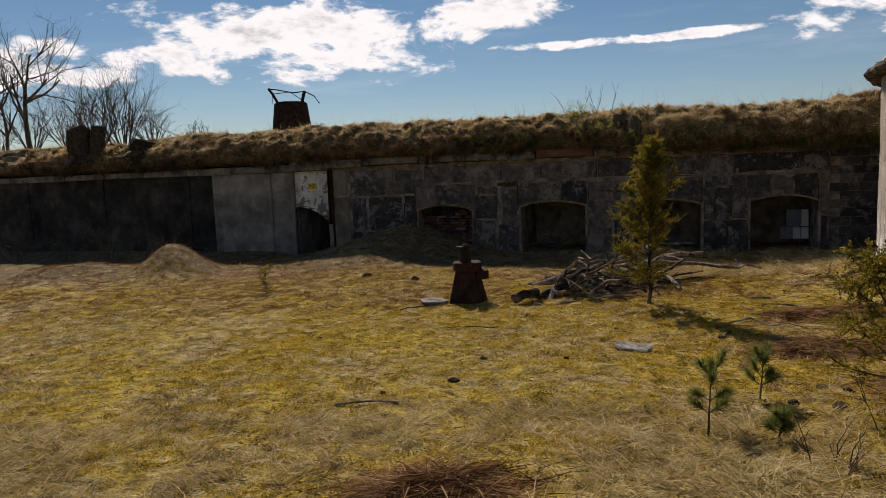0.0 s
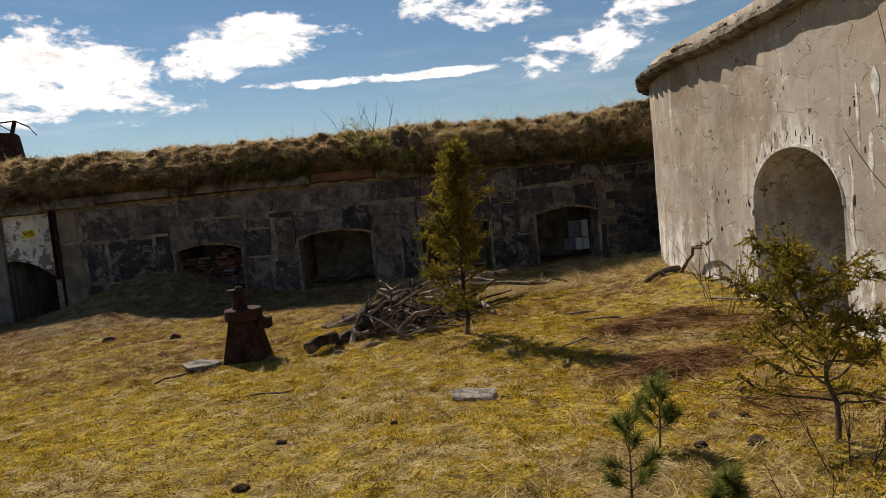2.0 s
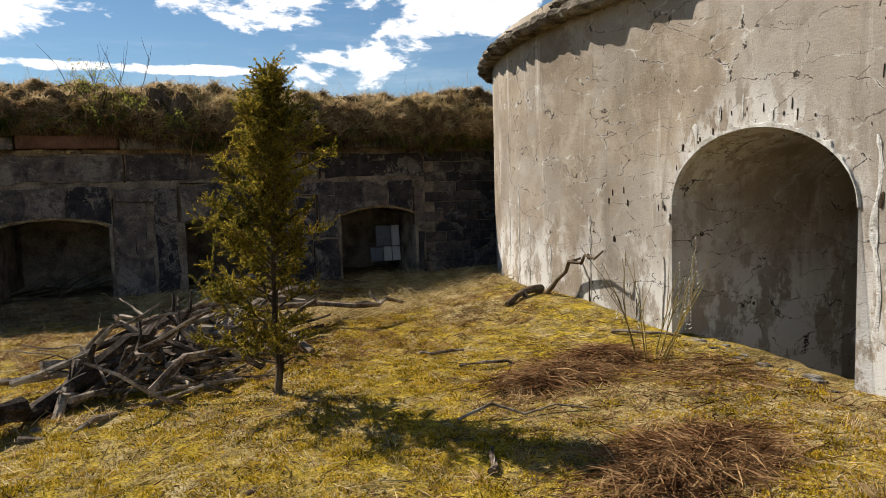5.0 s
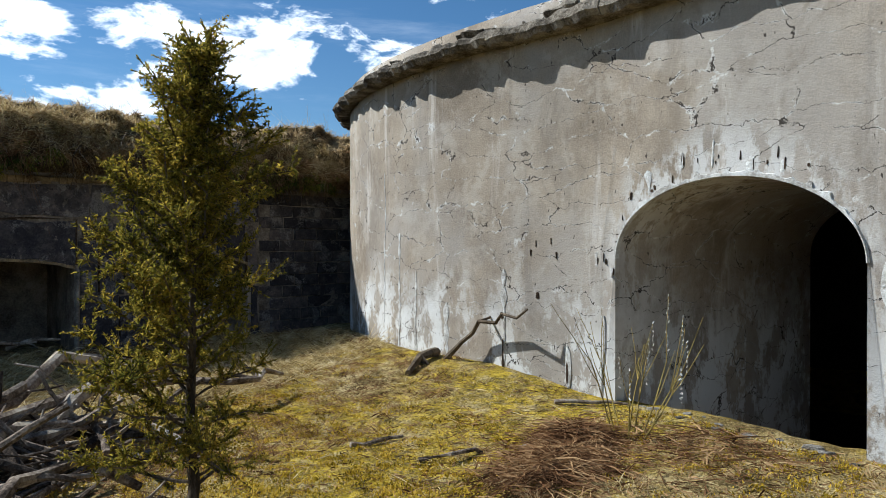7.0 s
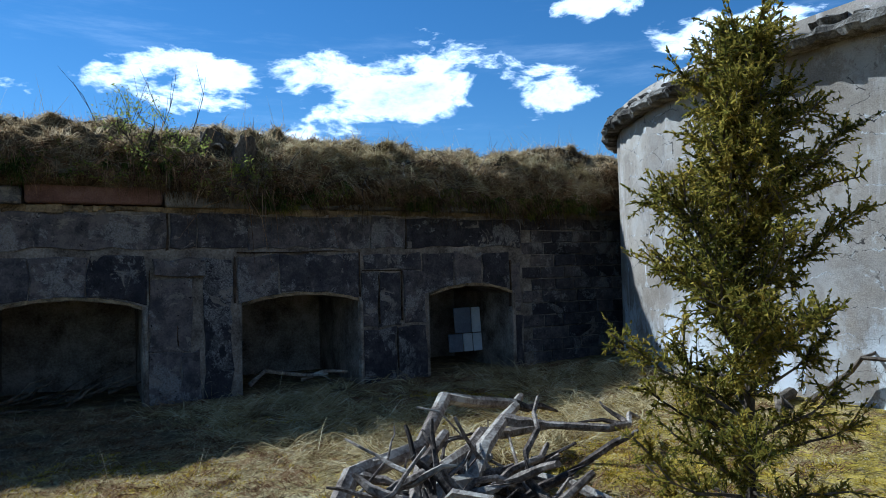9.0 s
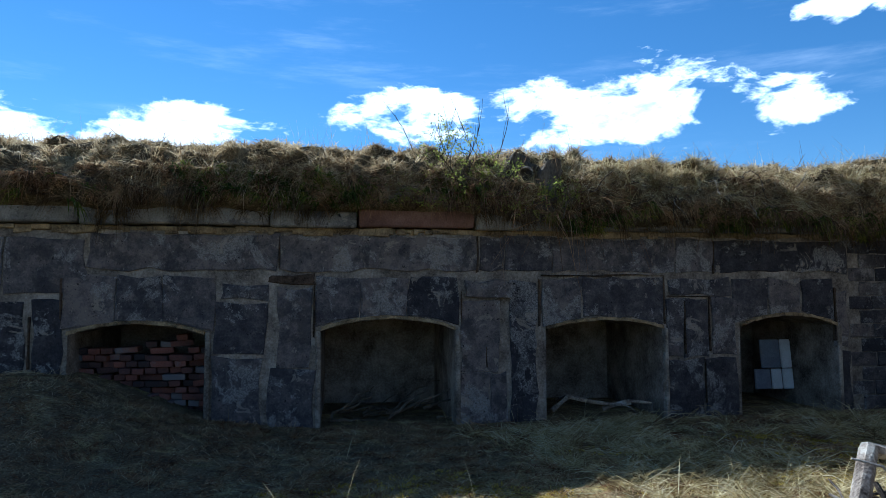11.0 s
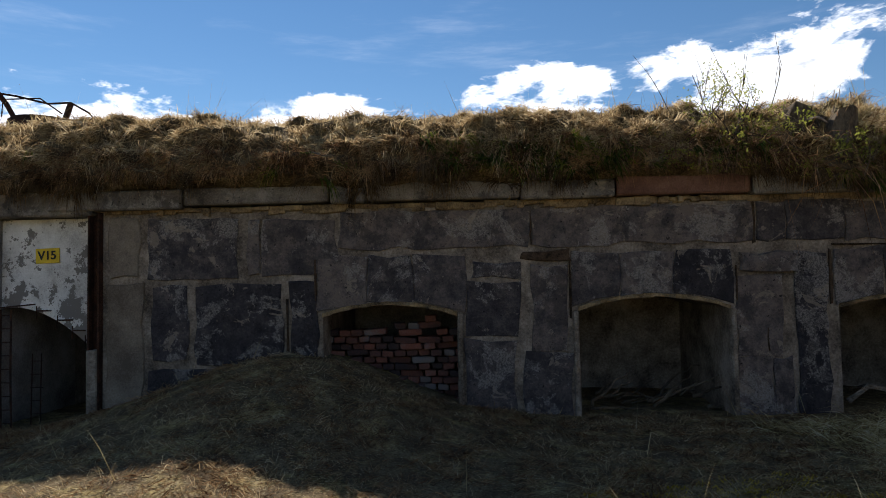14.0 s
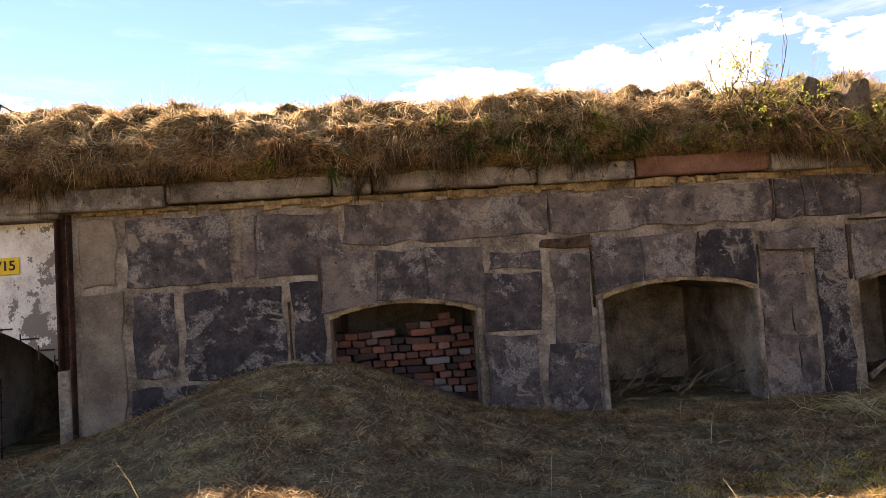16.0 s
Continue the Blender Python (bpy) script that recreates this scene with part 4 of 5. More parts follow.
streak(50.0, -0.1, 0.75, 0.03)
streak(50.1, -0.15, 0.12, 0.022, "clod", 0.008)
streak(50.2, 0.3, 0.36, 0.02, "clod", 0.008)
streak(43.5, -0.4, 0.12, 0.03)
streak(43.6, -0.2, -0.02, 0.018, "clod", 0.008)
for t, z in ((46.5, 0.95), (45.0, 0.97), (47.0, 0.87), (44.5, 0.85), (46.3, 0.5), (28.5, 1.3), (27, 1.0), (29, 1.7)):
    streak(t, z, z + 0.06, 0.014, "clod", 0.004)
for k in range(20):
    u = -0.14 + k * 0.05 + random.uniform(-0.03, 0.03)
    z = (arch_profile(min(max(u, 0), 1)) if u > 0 else 0.7) + random.uniform(0.03, 0.16)
    streak(40 - u * 10, z, z + random.uniform(0.02, 0.08), random.uniform(0.004, 0.011), "clod", 0.004)
    if k % 3 == 0:
        streak(40 - u * 10 + 0.1, z - 0.02, z + random.uniform(0.05, 0.2), random.uniform(0.01, 0.05), out=0.0025)
for t, z0, z1, w in ((64, -0.2, 0.7, 0.03), (68, -0.2, 1.1, 0.025), (58, -0.1, 0.4, 0.05), (72, 0.1, 1.8, 0.02), (40.8, -0.5, 0.4, 0.02), (29.4, -0.5, 1.3, 0.03), (28.6, -0.4, 0.5, 0.05), (27, 0.5, 1.5, 0.03), (25, -0.3, 1.2, 0.04)):
    streak(t, z0, z1, w, out=0.003)


random.seed(31)
for k in range(12):
    t, z = random.uniform(20, 29.3), random.uniform(-0.3, 1.6)
    streak(t, z, z + random.uniform(0.4, 1.0), random.uniform(0.02, 0.06), out=0.0025)
for k in range(9):
    t, z = random.uniform(22, 29.3), random.uniform(0.6, 1.9)
    streak(t, z, z + random.uniform(0.05, 0.16), random.uniform(0.008, 0.022), "clod", 0.005)


# ---- junipers ----
def juniper(name, x, y, height, spread, seed, label, lean=(0, 0), bare=0.22, sprays=230, limbs=34, rise=1.0):
    random.seed(seed)
    np.random.seed(seed)
    th = empty(name, pose(x, y, gz(x, y) - 0.03), label, "tree")
    bm = bmesh.new()
    trunk = [Vector((lean[0] * t * t + random.gauss(0, 0.012), lean[1] * t * t + random.gauss(0, 0.012), height * t)) for t in np.linspace(0, 0.96, 10)]
    tube(bm, trunk, [0.026 * (1 - t * 0.93) * height / 2.3 + 0.003 for t in np.linspace(0, 1, 10)], 7, 0.12)
    part("trunk", bm, "bark", th)
    R, Wy, Ln = [], [], []
    for k in range(limbs):
        bm = bmesh.new()
        t = bare + (0.97 - bare) * (k / limbs) ** 0.95
        a = k * 2.4 + random.uniform(-0.5, 0.5)
        prof = min(1.0, 0.75 + 1.2 * (t - bare)) * min(1.0, (1.03 - t) * 1.6) ** 0.75 * random.uniform(0.7, 1.12)
        open_low = max(0.0, 1 - (t - bare) / 0.42)
        if open_low and math.cos(a + 0.35) > 0.2:
            prof *= 0.55
        L = spread * prof + 0.05
        i = min(int(t / 0.97 * 9), 8)
        base = trunk[i].lerp(trunk[i + 1], min(1.0, t / 0.97 * 9 - i))
        pts = bent(base, (math.cos(a), math.sin(a), (random.uniform(0.1, 0.9) * (1 - 0.6 * open_low) + t * 0.8) * rise), L * 1.35, 5, 0.22, 0.05 * rise)
        tube(bm, pts, [0.007 * (1 - j / 6) * (1.2 - t) + 0.002 for j in range(6)], 4)
        for q in range(int(sprays / limbs * (0.3 + L / spread) * (1 - 0.62 * open_low))):
            u = random.uniform(0.05 + 0.35 * open_low, 1.0)
            j = min(int(u * 5), 4)
            p = pts[j].lerp(pts[j + 1], u * 5 - j)
            d = (Vector((math.cos(a) * 0.6, math.sin(a) * 0.6, 0.7 * rise)) + Vector([random.gauss(0, 0.75) for _ in range(3)])).normalized()
            sl = random.uniform(0.05, 0.14) * (1.0 if height > 1 else 0.6)
            tube(bm, [p, p + d * sl], [0.002, 0.001], 3)
            m = 30
            f = np.random.uniform(0, 1, m)
            R.append(np.array(p)[None] + np.array(d)[None] * (f * sl)[:, None])
            Wy.append(np.array(d)[None] * 0.7 + np.random.normal(size=(m, 3)) * 0.55)
            Ln.append(np.random.uniform(0.012, 0.03, m) * (1.15 - 0.5 * f))
        part("limb", bm, "bark", th)
    R, Wy, Ln = np.concatenate(R), np.concatenate(Wy), np.concatenate(Ln)
    cr = blades("crown", R, Wy, Ln, np.random.uniform(0.0024, 0.005, len(R)), np.full(len(R), 0.12), "juniper")
    cr.parent = th
    return th


juniper("juniper_tree", 2.68, 8.72, 2.15, 0.42, 11, "slender olive green juniper standing on the moss", (0.02, 0.0), 0.1, 3400, 96)
juniper("juniper_bush", 3.08, 4.35, 1.12, 0.46, 12, "small spreading juniper bush beside a dark stump", (-0.34, 0.1), 0.2, 1000, 36, 0.5)
juniper("juniper_seedling", -2.93, 11.0, 0.42, 0.16, 13, "tiny juniper seedling in the grass", (0, 0), 0.2, 60, 12)


def pine(x, y, h, seed):
    random.seed(seed)
    np.random.seed(seed)
    th = empty("pine_sapling", pose(x, y, gz(x, y) - 0.02), "young green pine sapling in dry grass", "sapling", "pine saplings")
    bm = bmesh.new()
    R, Wy = [], []
    stem = bent((0, 0, 0), (0.05, 0, 1), h, 6, 0.05)
    tube(bm, stem, [0.008 * (1 - j / 8) for j in range(7)], 5)
    tips = [(stem[5], stem[6])]
    for k in range(9):
        p = stem[2 + k % 4]
        a = k * 2.3
        q = bent(p, (math.cos(a), math.sin(a), 0.8), h * random.uniform(0.2, 0.42), 3, 0.1, 0.08)
        tube(bm, q, [0.004, 0.0035, 0.003, 0.002], 4)
        tips += [(q[1], q[3])]
    for a, b in tips:
        m = 170
        f = np.random.uniform(0.0, 1, m)
        R.append(np.array(a)[None] * (1 - f)[:, None] + np.array(b)[None] * f[:, None])
        Wy.append(np.array((b - a).normalized())[None] * 0.8 + np.random.normal(size=(m, 3)) * 0.5)
    part("stem", bm, "bark", th)
    R, Wy = np.concatenate(R), np.concatenate(Wy)
    o = blades("needles", R, Wy, np.random.uniform(0.04, 0.085, len(R)), np.full(len(R), 0.0021), np.full(len(R), 0.05), "pine")
    o.parent = th


pine(1.66, 4.2, 0.5, 21)
pine(2.3, 4.85, 0.38, 22)
pine(2.02, 4.02, 0.2, 23)


# ---- heap of dead branches: each one a thing ----
random.seed(5)
np.random.seed(5)


def branch(pts, r0, r1, label="bleached dead branch on a heap", group="heap of dead branches", forks=0, sides=7, mat="deadwood"):
    o = Vector(pts[0])
    th = empty("dead_branch", Matrix.Translation(o), label, "branch", group)
    bm = bmesh.new()
    local = [Vector(p) - o for p in pts]
    if len(local) < 6:
        full = [local[0]]
        for p, q in zip(local, local[1:]):
            d = (q - p).length * 0.09
            full += [p.lerp(q, 0.5) + Vector([random.gauss(0, d) for _ in range(3)]), q]
        local = full
    n = len(local)
    tube(bm, local, [r0 + (r1 - r0) * j / (n - 1) for j in range(n)], sides, 0.16)
    part("stem", bm, mat, th)
    for _ in range(forks):
        j = random.randrange(1, n - 1)
        bm = bmesh.new()
        q = bent(local[j], ((local[j + 1] - local[j]).normalized() + Vector((random.gauss(0, 0.7), random.gauss(0, 0.7), random.gauss(0, 0.15)))) * Vector((1, 1, 0.35)), random.uniform(0.15, 0.5), 4, 0.22)
        tube(bm, q, [r1 * 1.1 * (1 - k * 0.2) + 0.003 for k in range(5)], 5, 0.15)
        part("fork", bm, mat, th)
    return th


def on(x, y, h):
    return Vector((x, y, gz(x, y) + h))


# large ones that can be told apart
branch([on(0.94, 8.95, 0.08), on(1.25, 9.2, 0.1), on(1.6, 9.45, 0.12), on(2.1, 9.75, 0.16)], 0.075, 0.055, "thick bleached log at the edge of a branch heap", forks=1, sides=10)
branch([on(1.3, 9.05, 0.0), on(1.5, 9.3, 0.1), on(1.75, 9.6, 0.16), on(2.1, 10.05, 0.22)], 0.034, 0.026, forks=0)
branch([on(1.5, 9.35, 0.1), on(1.9, 9.7, 0.24), on(2.3, 10.0, 0.36), on(2.8, 10.3, 0.46)], 0.038, 0.026, forks=1)
branch([on(2.55, 10.2, 0.3), on(3.3, 10.5, 0.34), on(4.0, 10.5, 0.22), on(4.5, 10.2, 0.2), on(4.9, 10.35, 0.16)], 0.04, 0.018, forks=2)
branch([on(2.0, 9.2, 0.06), on(2.3, 9.4, 0.22), on(2.6, 9.4, 0.24), on(2.8, 9.25, 0.06)], 0.03, 0.022, forks=1)
branch([on(2.15, 10.05, 0.1), on(2.6, 10.15, 0.26), on(3.1, 10.3, 0.33), on(3.7, 10.55, 0.4)], 0.06, 0.035, "thick bleached log across the branch heap", forks=4)
branch([on(1.55, 9.45, 0.06), on(1.8, 9.6, 0.22), on(2.0, 9.72, 0.33), on(2.2, 9.8, 0.38)], 0.055, 0.04, "broken grey log end on a branch heap", forks=2)
branch([on(2.5, 10.1, 0.25), on(2.62, 10.2, 0.42), on(2.66, 10.25, 0.56)], 0.022, 0.008, forks=1)
branch([on(1.2, 8.9, 0.02), on(1.6, 8.95, 0.03), on(2.1, 9.05, 0.04), on(2.6, 9.15, 0.03)], 0.02, 0.012, forks=1)
branch([on(2.2, 10.5, 0.1), on(2.9, 10.6, 0.33), on(3.6, 10.8, 0.42), on(4.2, 10.9, 0.35)], 0.055, 0.03, forks=3)
for k in range(105):
    u = random.uniform(0, 1)
    cx, cy = 1.75 + 1.6 * u + random.gauss(0, 0.12), 9.4 + 1.1 * u + random.gauss(0, 0.2)
    hgt = 0.42 * math.exp(-((cx - 2.4) / 0.8) ** 2 - ((cy - 10.0) / 0.7) ** 2) * random.random()
    a = random.choice((0.3, 0.7, -0.3, 2.6)) + random.gauss(0, 0.5)
    L = random.uniform(0.35, 1.2)
    st = on(cx - math.cos(a) * L / 2, cy - math.sin(a) * L / 2, 0.02 + hgt * 0.7)
    pts = bent(st, (math.cos(a), math.sin(a), random.uniform(-0.1, 0.2)), L, 6, 0.24, -0.02)
    pts = [Vector((p.x, p.y, min(max(p.z, gz(p.x, p.y) + 0.015), gz(p.x, p.y) + 0.55))) for p in pts]
    r = random.uniform(0.08, 0.2) ** 2
    branch(pts, r, r * 0.5, forks=random.choice((0, 1, 1)), sides=6)
# forked branch leaning on the bastion
branch([(6.3, 9.6, -0.14), (6.26, 9.38, 0.06), (6.2, 9.17, 0.27), (6.12, 8.9, 0.36), (6.05, 8.62, 0.42)], 0.028, 0.01, "dark forked branch leaning against the bastion", "loose branches", forks=1, mat="bark")
branch([on(6.4, 9.75, 0.04), on(6.1, 9.75, 0.05), on(5.75, 9.65, 0.03)], 0.05, 0.03, "rotting log at the foot of the bastion", "loose branches", forks=1, mat="bark")
for p, q, r in (((4.0, 8.4), (4.6, 7.98), 0.016), ((5.6, 8.2), (5.9, 7.7), 0.018), ((4.0, 8.9), (4.35, 8.75), 0.018), ((-0.9, 5.2), (-0.4, 5.25), 0.012), ((3.2, 7.5), (3.9, 7.1), 0.01), ((2.8, 6.8), (3.0, 7.0), 0.02), ((-0.6, 8.9), (-0.25, 9.15), 0.01), ((0.6, 7.6), (0.2, 7.75), 0.009)):
    branch([on(*p, r), on((p[0] + q[0]) / 2, (p[1] + q[1]) / 2, r + 0.01), on(*q, r)], r, r * 0.6, "bleached stick lying on the moss", "loose branches")
# sticks inside the embrasures
for k in range(20):
    s = random.uniform(5.6, 6.85)
    d = random.uniform(0.0, 0.9)
    p = WALL @ Vector((s, d, -0.32 + random.uniform(0, 0.12)))
    a = random.uniform(-0.5, 1.2)
    q = bent(p, (math.cos(a), math.sin(a) * 0.4, random.uniform(0, 0.5)), random.uniform(0.3, 0.9), 4, 0.1, -0.02)
    branch(q, random.uniform(0.008, 0.022), 0.006, "dead branch dumped in a dark embrasure", "branches in the embrasure", mat="bark")
for s0, s1 in ((8.1, 9.0), (8.7, 9.25)):
    a, b = WALL @ Vector((s0, 0.1, -0.25)), WALL @ Vector((s1, 0.0, -0.18))
    branch([a, a.lerp(b, 0.5) + Vector((0, 0, 0.06)), b], 0.03, 0.015, "dead branch dumped in a dark embrasure", "branches in the embrasure", forks=1)

# ---- rusted iron fitting on the grass ----
x, y = 0.33, 9.35
iron = empty("iron_bollard", pose(x, y, gz(x, y) - 0.02, 0, 0, -20) , "rusted iron bollard head standing on the grass", "bollard")
bm = bmesh.new()
vs = bmesh.ops.create_cone(bm, cap_ends=True, segments=4, radius1=0.31, radius2=0.19, depth=0.46, matrix=Matrix.Translation((0, 0, 0.23)) @ Matrix.Rotation(radians(45), 4, "Z"))["verts"]
bmesh.ops.bevel(bm, geom=list(bm.edges), offset=0.012, segments=1, affect="EDGES")
part("base", bm, "rust", iron)
bm = bmesh.new()
bmesh.ops.create_cone(bm, cap_ends=True, segments=20, radius1=0.2, radius2=0.2, depth=0.12, matrix=Matrix.Translation((0, 0, 0.515)))
bmesh.ops.bevel(bm, geom=[e for e in bm.edges if abs(e.verts[0].co.z - e.verts[1].co.z) < 0.01], offset=0.01, segments=1, affect="EDGES")
part("collar", bm, "rust", iron)
bm = bmesh.new()
tube(bm, [(-0.03, 0, 0.56), (-0.03, 0, 0.62), (-0.035, 0, 0.72), (-0.035, 0, 0.765)], [0.085, 0.072, 0.065, 0.06], 12)
part("neck", bm, "rust", iron)
bm = bmesh.new()
tube(bm, [(-0.06, 0, 0.765), (-0.06, 0, 0.79)], [0.095, 0.09], 14)
tube(bm, [(-0.02, 0, 0.788), (-0.02, 0, 0.81), (-0.02, 0, 0.825)], [0.045, 0.04, 0.02], 10)
part("cap", bm, "rust", iron)
bm = bmesh.new()
box(bm, 0.15, 0.29, -0.07, 0.07, 0.34, 0.46, 0.012)
part("lug", bm, "rust", iron)


def stone(name, x, y, r, mat, label, category="stone", seed=0, sink=0.3, rz=0):
    ob = lump(name, x, y, gz(x, y) + r[2] * (1 - sink) - 0.01, r, mat, seed=seed)
    ob.rotation_euler = (0.1, 0.05, rz)
    return tagged(ob, label, category, "loose stones" if category == "stone" else "")


stone("flat_stone", 1.83, 6.48, (0.19, 0.11, 0.03), "rock", "flat striped grey stone lying on moss", seed=3, rz=-0.35)
stone("concrete_slab", -0.15, 9.3, (0.2, 0.14, 0.045), "rock", "broken pale concrete piece beside the iron bollard", seed=4, rz=0.3)
stone("flat_stone", 1.5, 2.75, (0.2, 0.12, 0.035), "rock", "smooth pale stone in dry grass", seed=5, rz=0.2)
stone("dark_stump", 3.35, 4.2, (0.07, 0.07, 0.08), "clod", "low charred stump under juniper twigs", "stump", seed=6, sink=0.2)
for k, (x, y, r) in enumerate([(-0.5, 11.6, 0.1), (-0.48, 4.9, 0.05), (0.35, 6.4, 0.05), (0.05, 5.8, 0.07), (2.9, 5.1, 0.06), (3.05, 5.0, 0.06), (2.75, 4.6, 0.08), (2.5, 4.75, 0.06), (0.95, 7.2, 0.035), (1.15, 6.35, 0.04), (0.75, 2.9, 0.06), (-0.55, 5.5, 0.04), (3.4, 5.4, 0.06), (1.9, 7.4, 0.04), (-1.4, 12.2, 0.12), (2.7, 3.6, 0.07)]):
    stone("earth_clod", x, y, (r * 0.62, r * 0.5, r * 0.36), "clod", "dark earth clod on the moss", seed=20 + k)

random.seed(61)
for k in range(14):
    u = random.uniform(0.02, 0.98)
    p = ARCH_L.lerp(ARCH_R, u)
    r = random.uniform(0.02, 0.06)
    stone("threshold_stone", p.x - random.uniform(-0.1, 0.2), p.y, (r * 1.1, r * 0.8, r * 0.5), "rock", "grey broken stone on the doorway's threshold", seed=60 + k, rz=u * 9, sink=0.75)

# boards in the last embrasure
boards = empty("white_boards", WALL @ pose(11.4, 0.75, -0.16, -6, 0, 0), "white and grey-blue boards leaning in the embrasure", "board")
for a, b, z0, z1, mat in ((-0.36, -0.13, 0, 0.26, "slate"), (-0.12, 0.03, 0, 0.26, "white"), (0.04, 0.19, 0, 0.26, "white"), (-0.25, 0.03, 0.27, 0.64, "slate"), (0.04, 0.19, 0.27, 0.64, "white")):
    bm = bmesh.new()
    box(bm, a, b, 0, 0.03, z0, z1, 0.012)
    part("board", bm, mat, boards)

# ---- steel ventilator on the bank ----
vent = empty("steel_cupola", pose(-5.1, 24.0, 2.75), "rusted steel cupola with bent rails on the bank", "cupola")
bm = bmesh.new()
bmesh.ops.create_cone(bm, cap_ends=True, segments=24, radius1=0.74, radius2=0.56, depth=1.45, matrix=Matrix.Translation((0, 0, 0.72)))
bmesh.ops.bevel(bm, geom=[e for e in bm.edges if e.verts[0].co.z > 1 and e.verts[1].co.z > 1], offset=0.04, segments=2, affect="EDGES")
part("drum", bm, "rust", vent)
for pts, r in (([(-0.42, 0, 1.4), (-0.6, 0, 1.75), (-0.75, 0.05, 1.95)], 0.05), ([(0.38, 0, 1.4), (0.5, 0, 1.8)], 0.06), ([(-0.78, 0.05, 1.95), (-0.45, 0, 1.9), (0.1, 0, 1.78), (0.5, 0, 1.82), (0.8, 0.1, 1.66), (0.98, 0.1, 1.4)], 0.02), ([(-0.55, -0.4, 1.4), (-0.5, -0.5, 1.7), (0.1, -0.5, 1.75), (0.45, -0.4, 1.5)], 0.014)):
    rod(vent, pts, r, "rail")


# ---- bare trees and shrubs ----
def bare_tree(name, base, h, r, seed, label, category, depth=4, spread=0.55, stems=1, mat="bark", wander=0.1):
    random.seed(seed)
    th = empty(name, Matrix.Translation(base), label, category)
    ends = []

    def grow(bm, p, d, L, rad, lev):
        pts = bent(p, d, L, 4, wander, 0.05)
        tube(bm, pts, [rad * (1 - 0.11 * k) for k in range(5)], 5 if lev < 2 else 3)
        ends.append(pts[-1])
        if lev >= depth:
            return
        for k in range(random.choice((2, 3, 3)) + (3 if stems == 1 and lev == 0 else 0)):
            j = random.choice((2, 3, 4))
            nd = (pts[4] - pts[3]).normalized() + Vector([random.gauss(0, spread) for _ in range(3)])
            own = stems == 1 and lev == 0
            sub_bm = bmesh.new() if own else bm
            grow(sub_bm, pts[j], nd, L * random.uniform(0.5, 0.8), rad * 0.52, lev + 1)
            if own:
                part("branch", sub_bm, mat, th)

    for k in range(stems):
        a = k * 2.4
        off = 0 if stems == 1 else 0.5
        bm = bmesh.new()
        grow(bm, Vector((0.06 * math.cos(a) * (stems > 1), 0.06 * math.sin(a) * (stems > 1), -0.1)), Vector((off * math.cos(a), off * math.sin(a), 1)), h, r, 0)
        part("stem" if stems > 1 else "trunk", bm, mat, th)
    return th, ends


for k, (x, y, h, r) in enumerate([(-16.6, 28, 3.3, 0.12), (-19.5, 31, 2.6, 0.09), (-18.6, 27, 1.8, 0.05), (-22, 33, 3.2, 0.1), (-17.6, 26, 1.5, 0.04), (-15.2, 29, 1.7, 0.045), (-13.4, 28, 1.4, 0.04)]):
    bare_tree("bare_tree", (x, y, 2.75), h, r, 40 + k, "bare leafless tree on the bank", "tree", 5, 0.5)
for k, (x, y, h, st) in enumerate([(-11, 24, 1.45, 26), (-12.0, 24.3, 1.35, 20), (-13.2, 24.5, 1.2, 16), (-14.8, 25, 1.1, 14), (-10.0, 24, 0.85, 14), (-7.9, 22.5, 0.5, 5), (-3.9, 23.6, 0.4, 4), (-16, 25, 0.7, 8), (-8.8, 24, 0.35, 5)]):
    bare_tree("bare_shrub", (x, y, 2.78), h, 0.02, 50 + k, "tangled leafless shrub on the bank", "shrub", 3, 0.45, st)
th, ends = bare_tree("catkin_shrub", on(5.15, 7.5, 0), 0.62, 0.006, 70, "thin yellow-stemmed willow shrub with catkins before the doorway", "shrub", 1, 0.16, 9, "willow", 0.06)
random.seed(171)
for e in ends[::2]:
    bm = bmesh.new()
    for q in range(7):
        tube(bm, [e + Vector((random.gauss(0, 0.006), random.gauss(0, 0.006), -0.03 * q)), e + Vector((random.gauss(0, 0.006), random.gauss(0, 0.006), -0.03 * q + 0.014))], [0.005, 0.003], 5)
    part("catkin", bm, "lime", th, "pale silvery catkins")
bare_tree("bare_sapling", on(3.74, 4.5, 0), 1.5, 0.013, 77, "thin leafless sapling by the bastion", "sapling", 2, 0.24, 1, "bark", 0.06)
bare_tree("bare_shrub", on(2.75, 4.0, 0), 0.3, 0.005, 72, "low bare twigs beside the juniper bush", "shrub", 2, 0.3, 4)
for k, (x, y, h) in enumerate([(-6.9, 15.6, 0.5), (-8.3, 16.6, 0.55), (-9.6, 17.2, 0.45), (-11.2, 17.6, 0.6)]):
    bare_tree("bramble", on(x, y, 0), h, 0.008, 90 + k, "tangled bare brambles before the rendered wall", "shrub", 3, 0.6, 9, "bark", 0.18)
bare_tree("bare_shrub", on(2.05, 3.5, 0), 0.22, 0.006, 75, "thin brown twigs in dry grass", "shrub", 2, 0.4, 4)


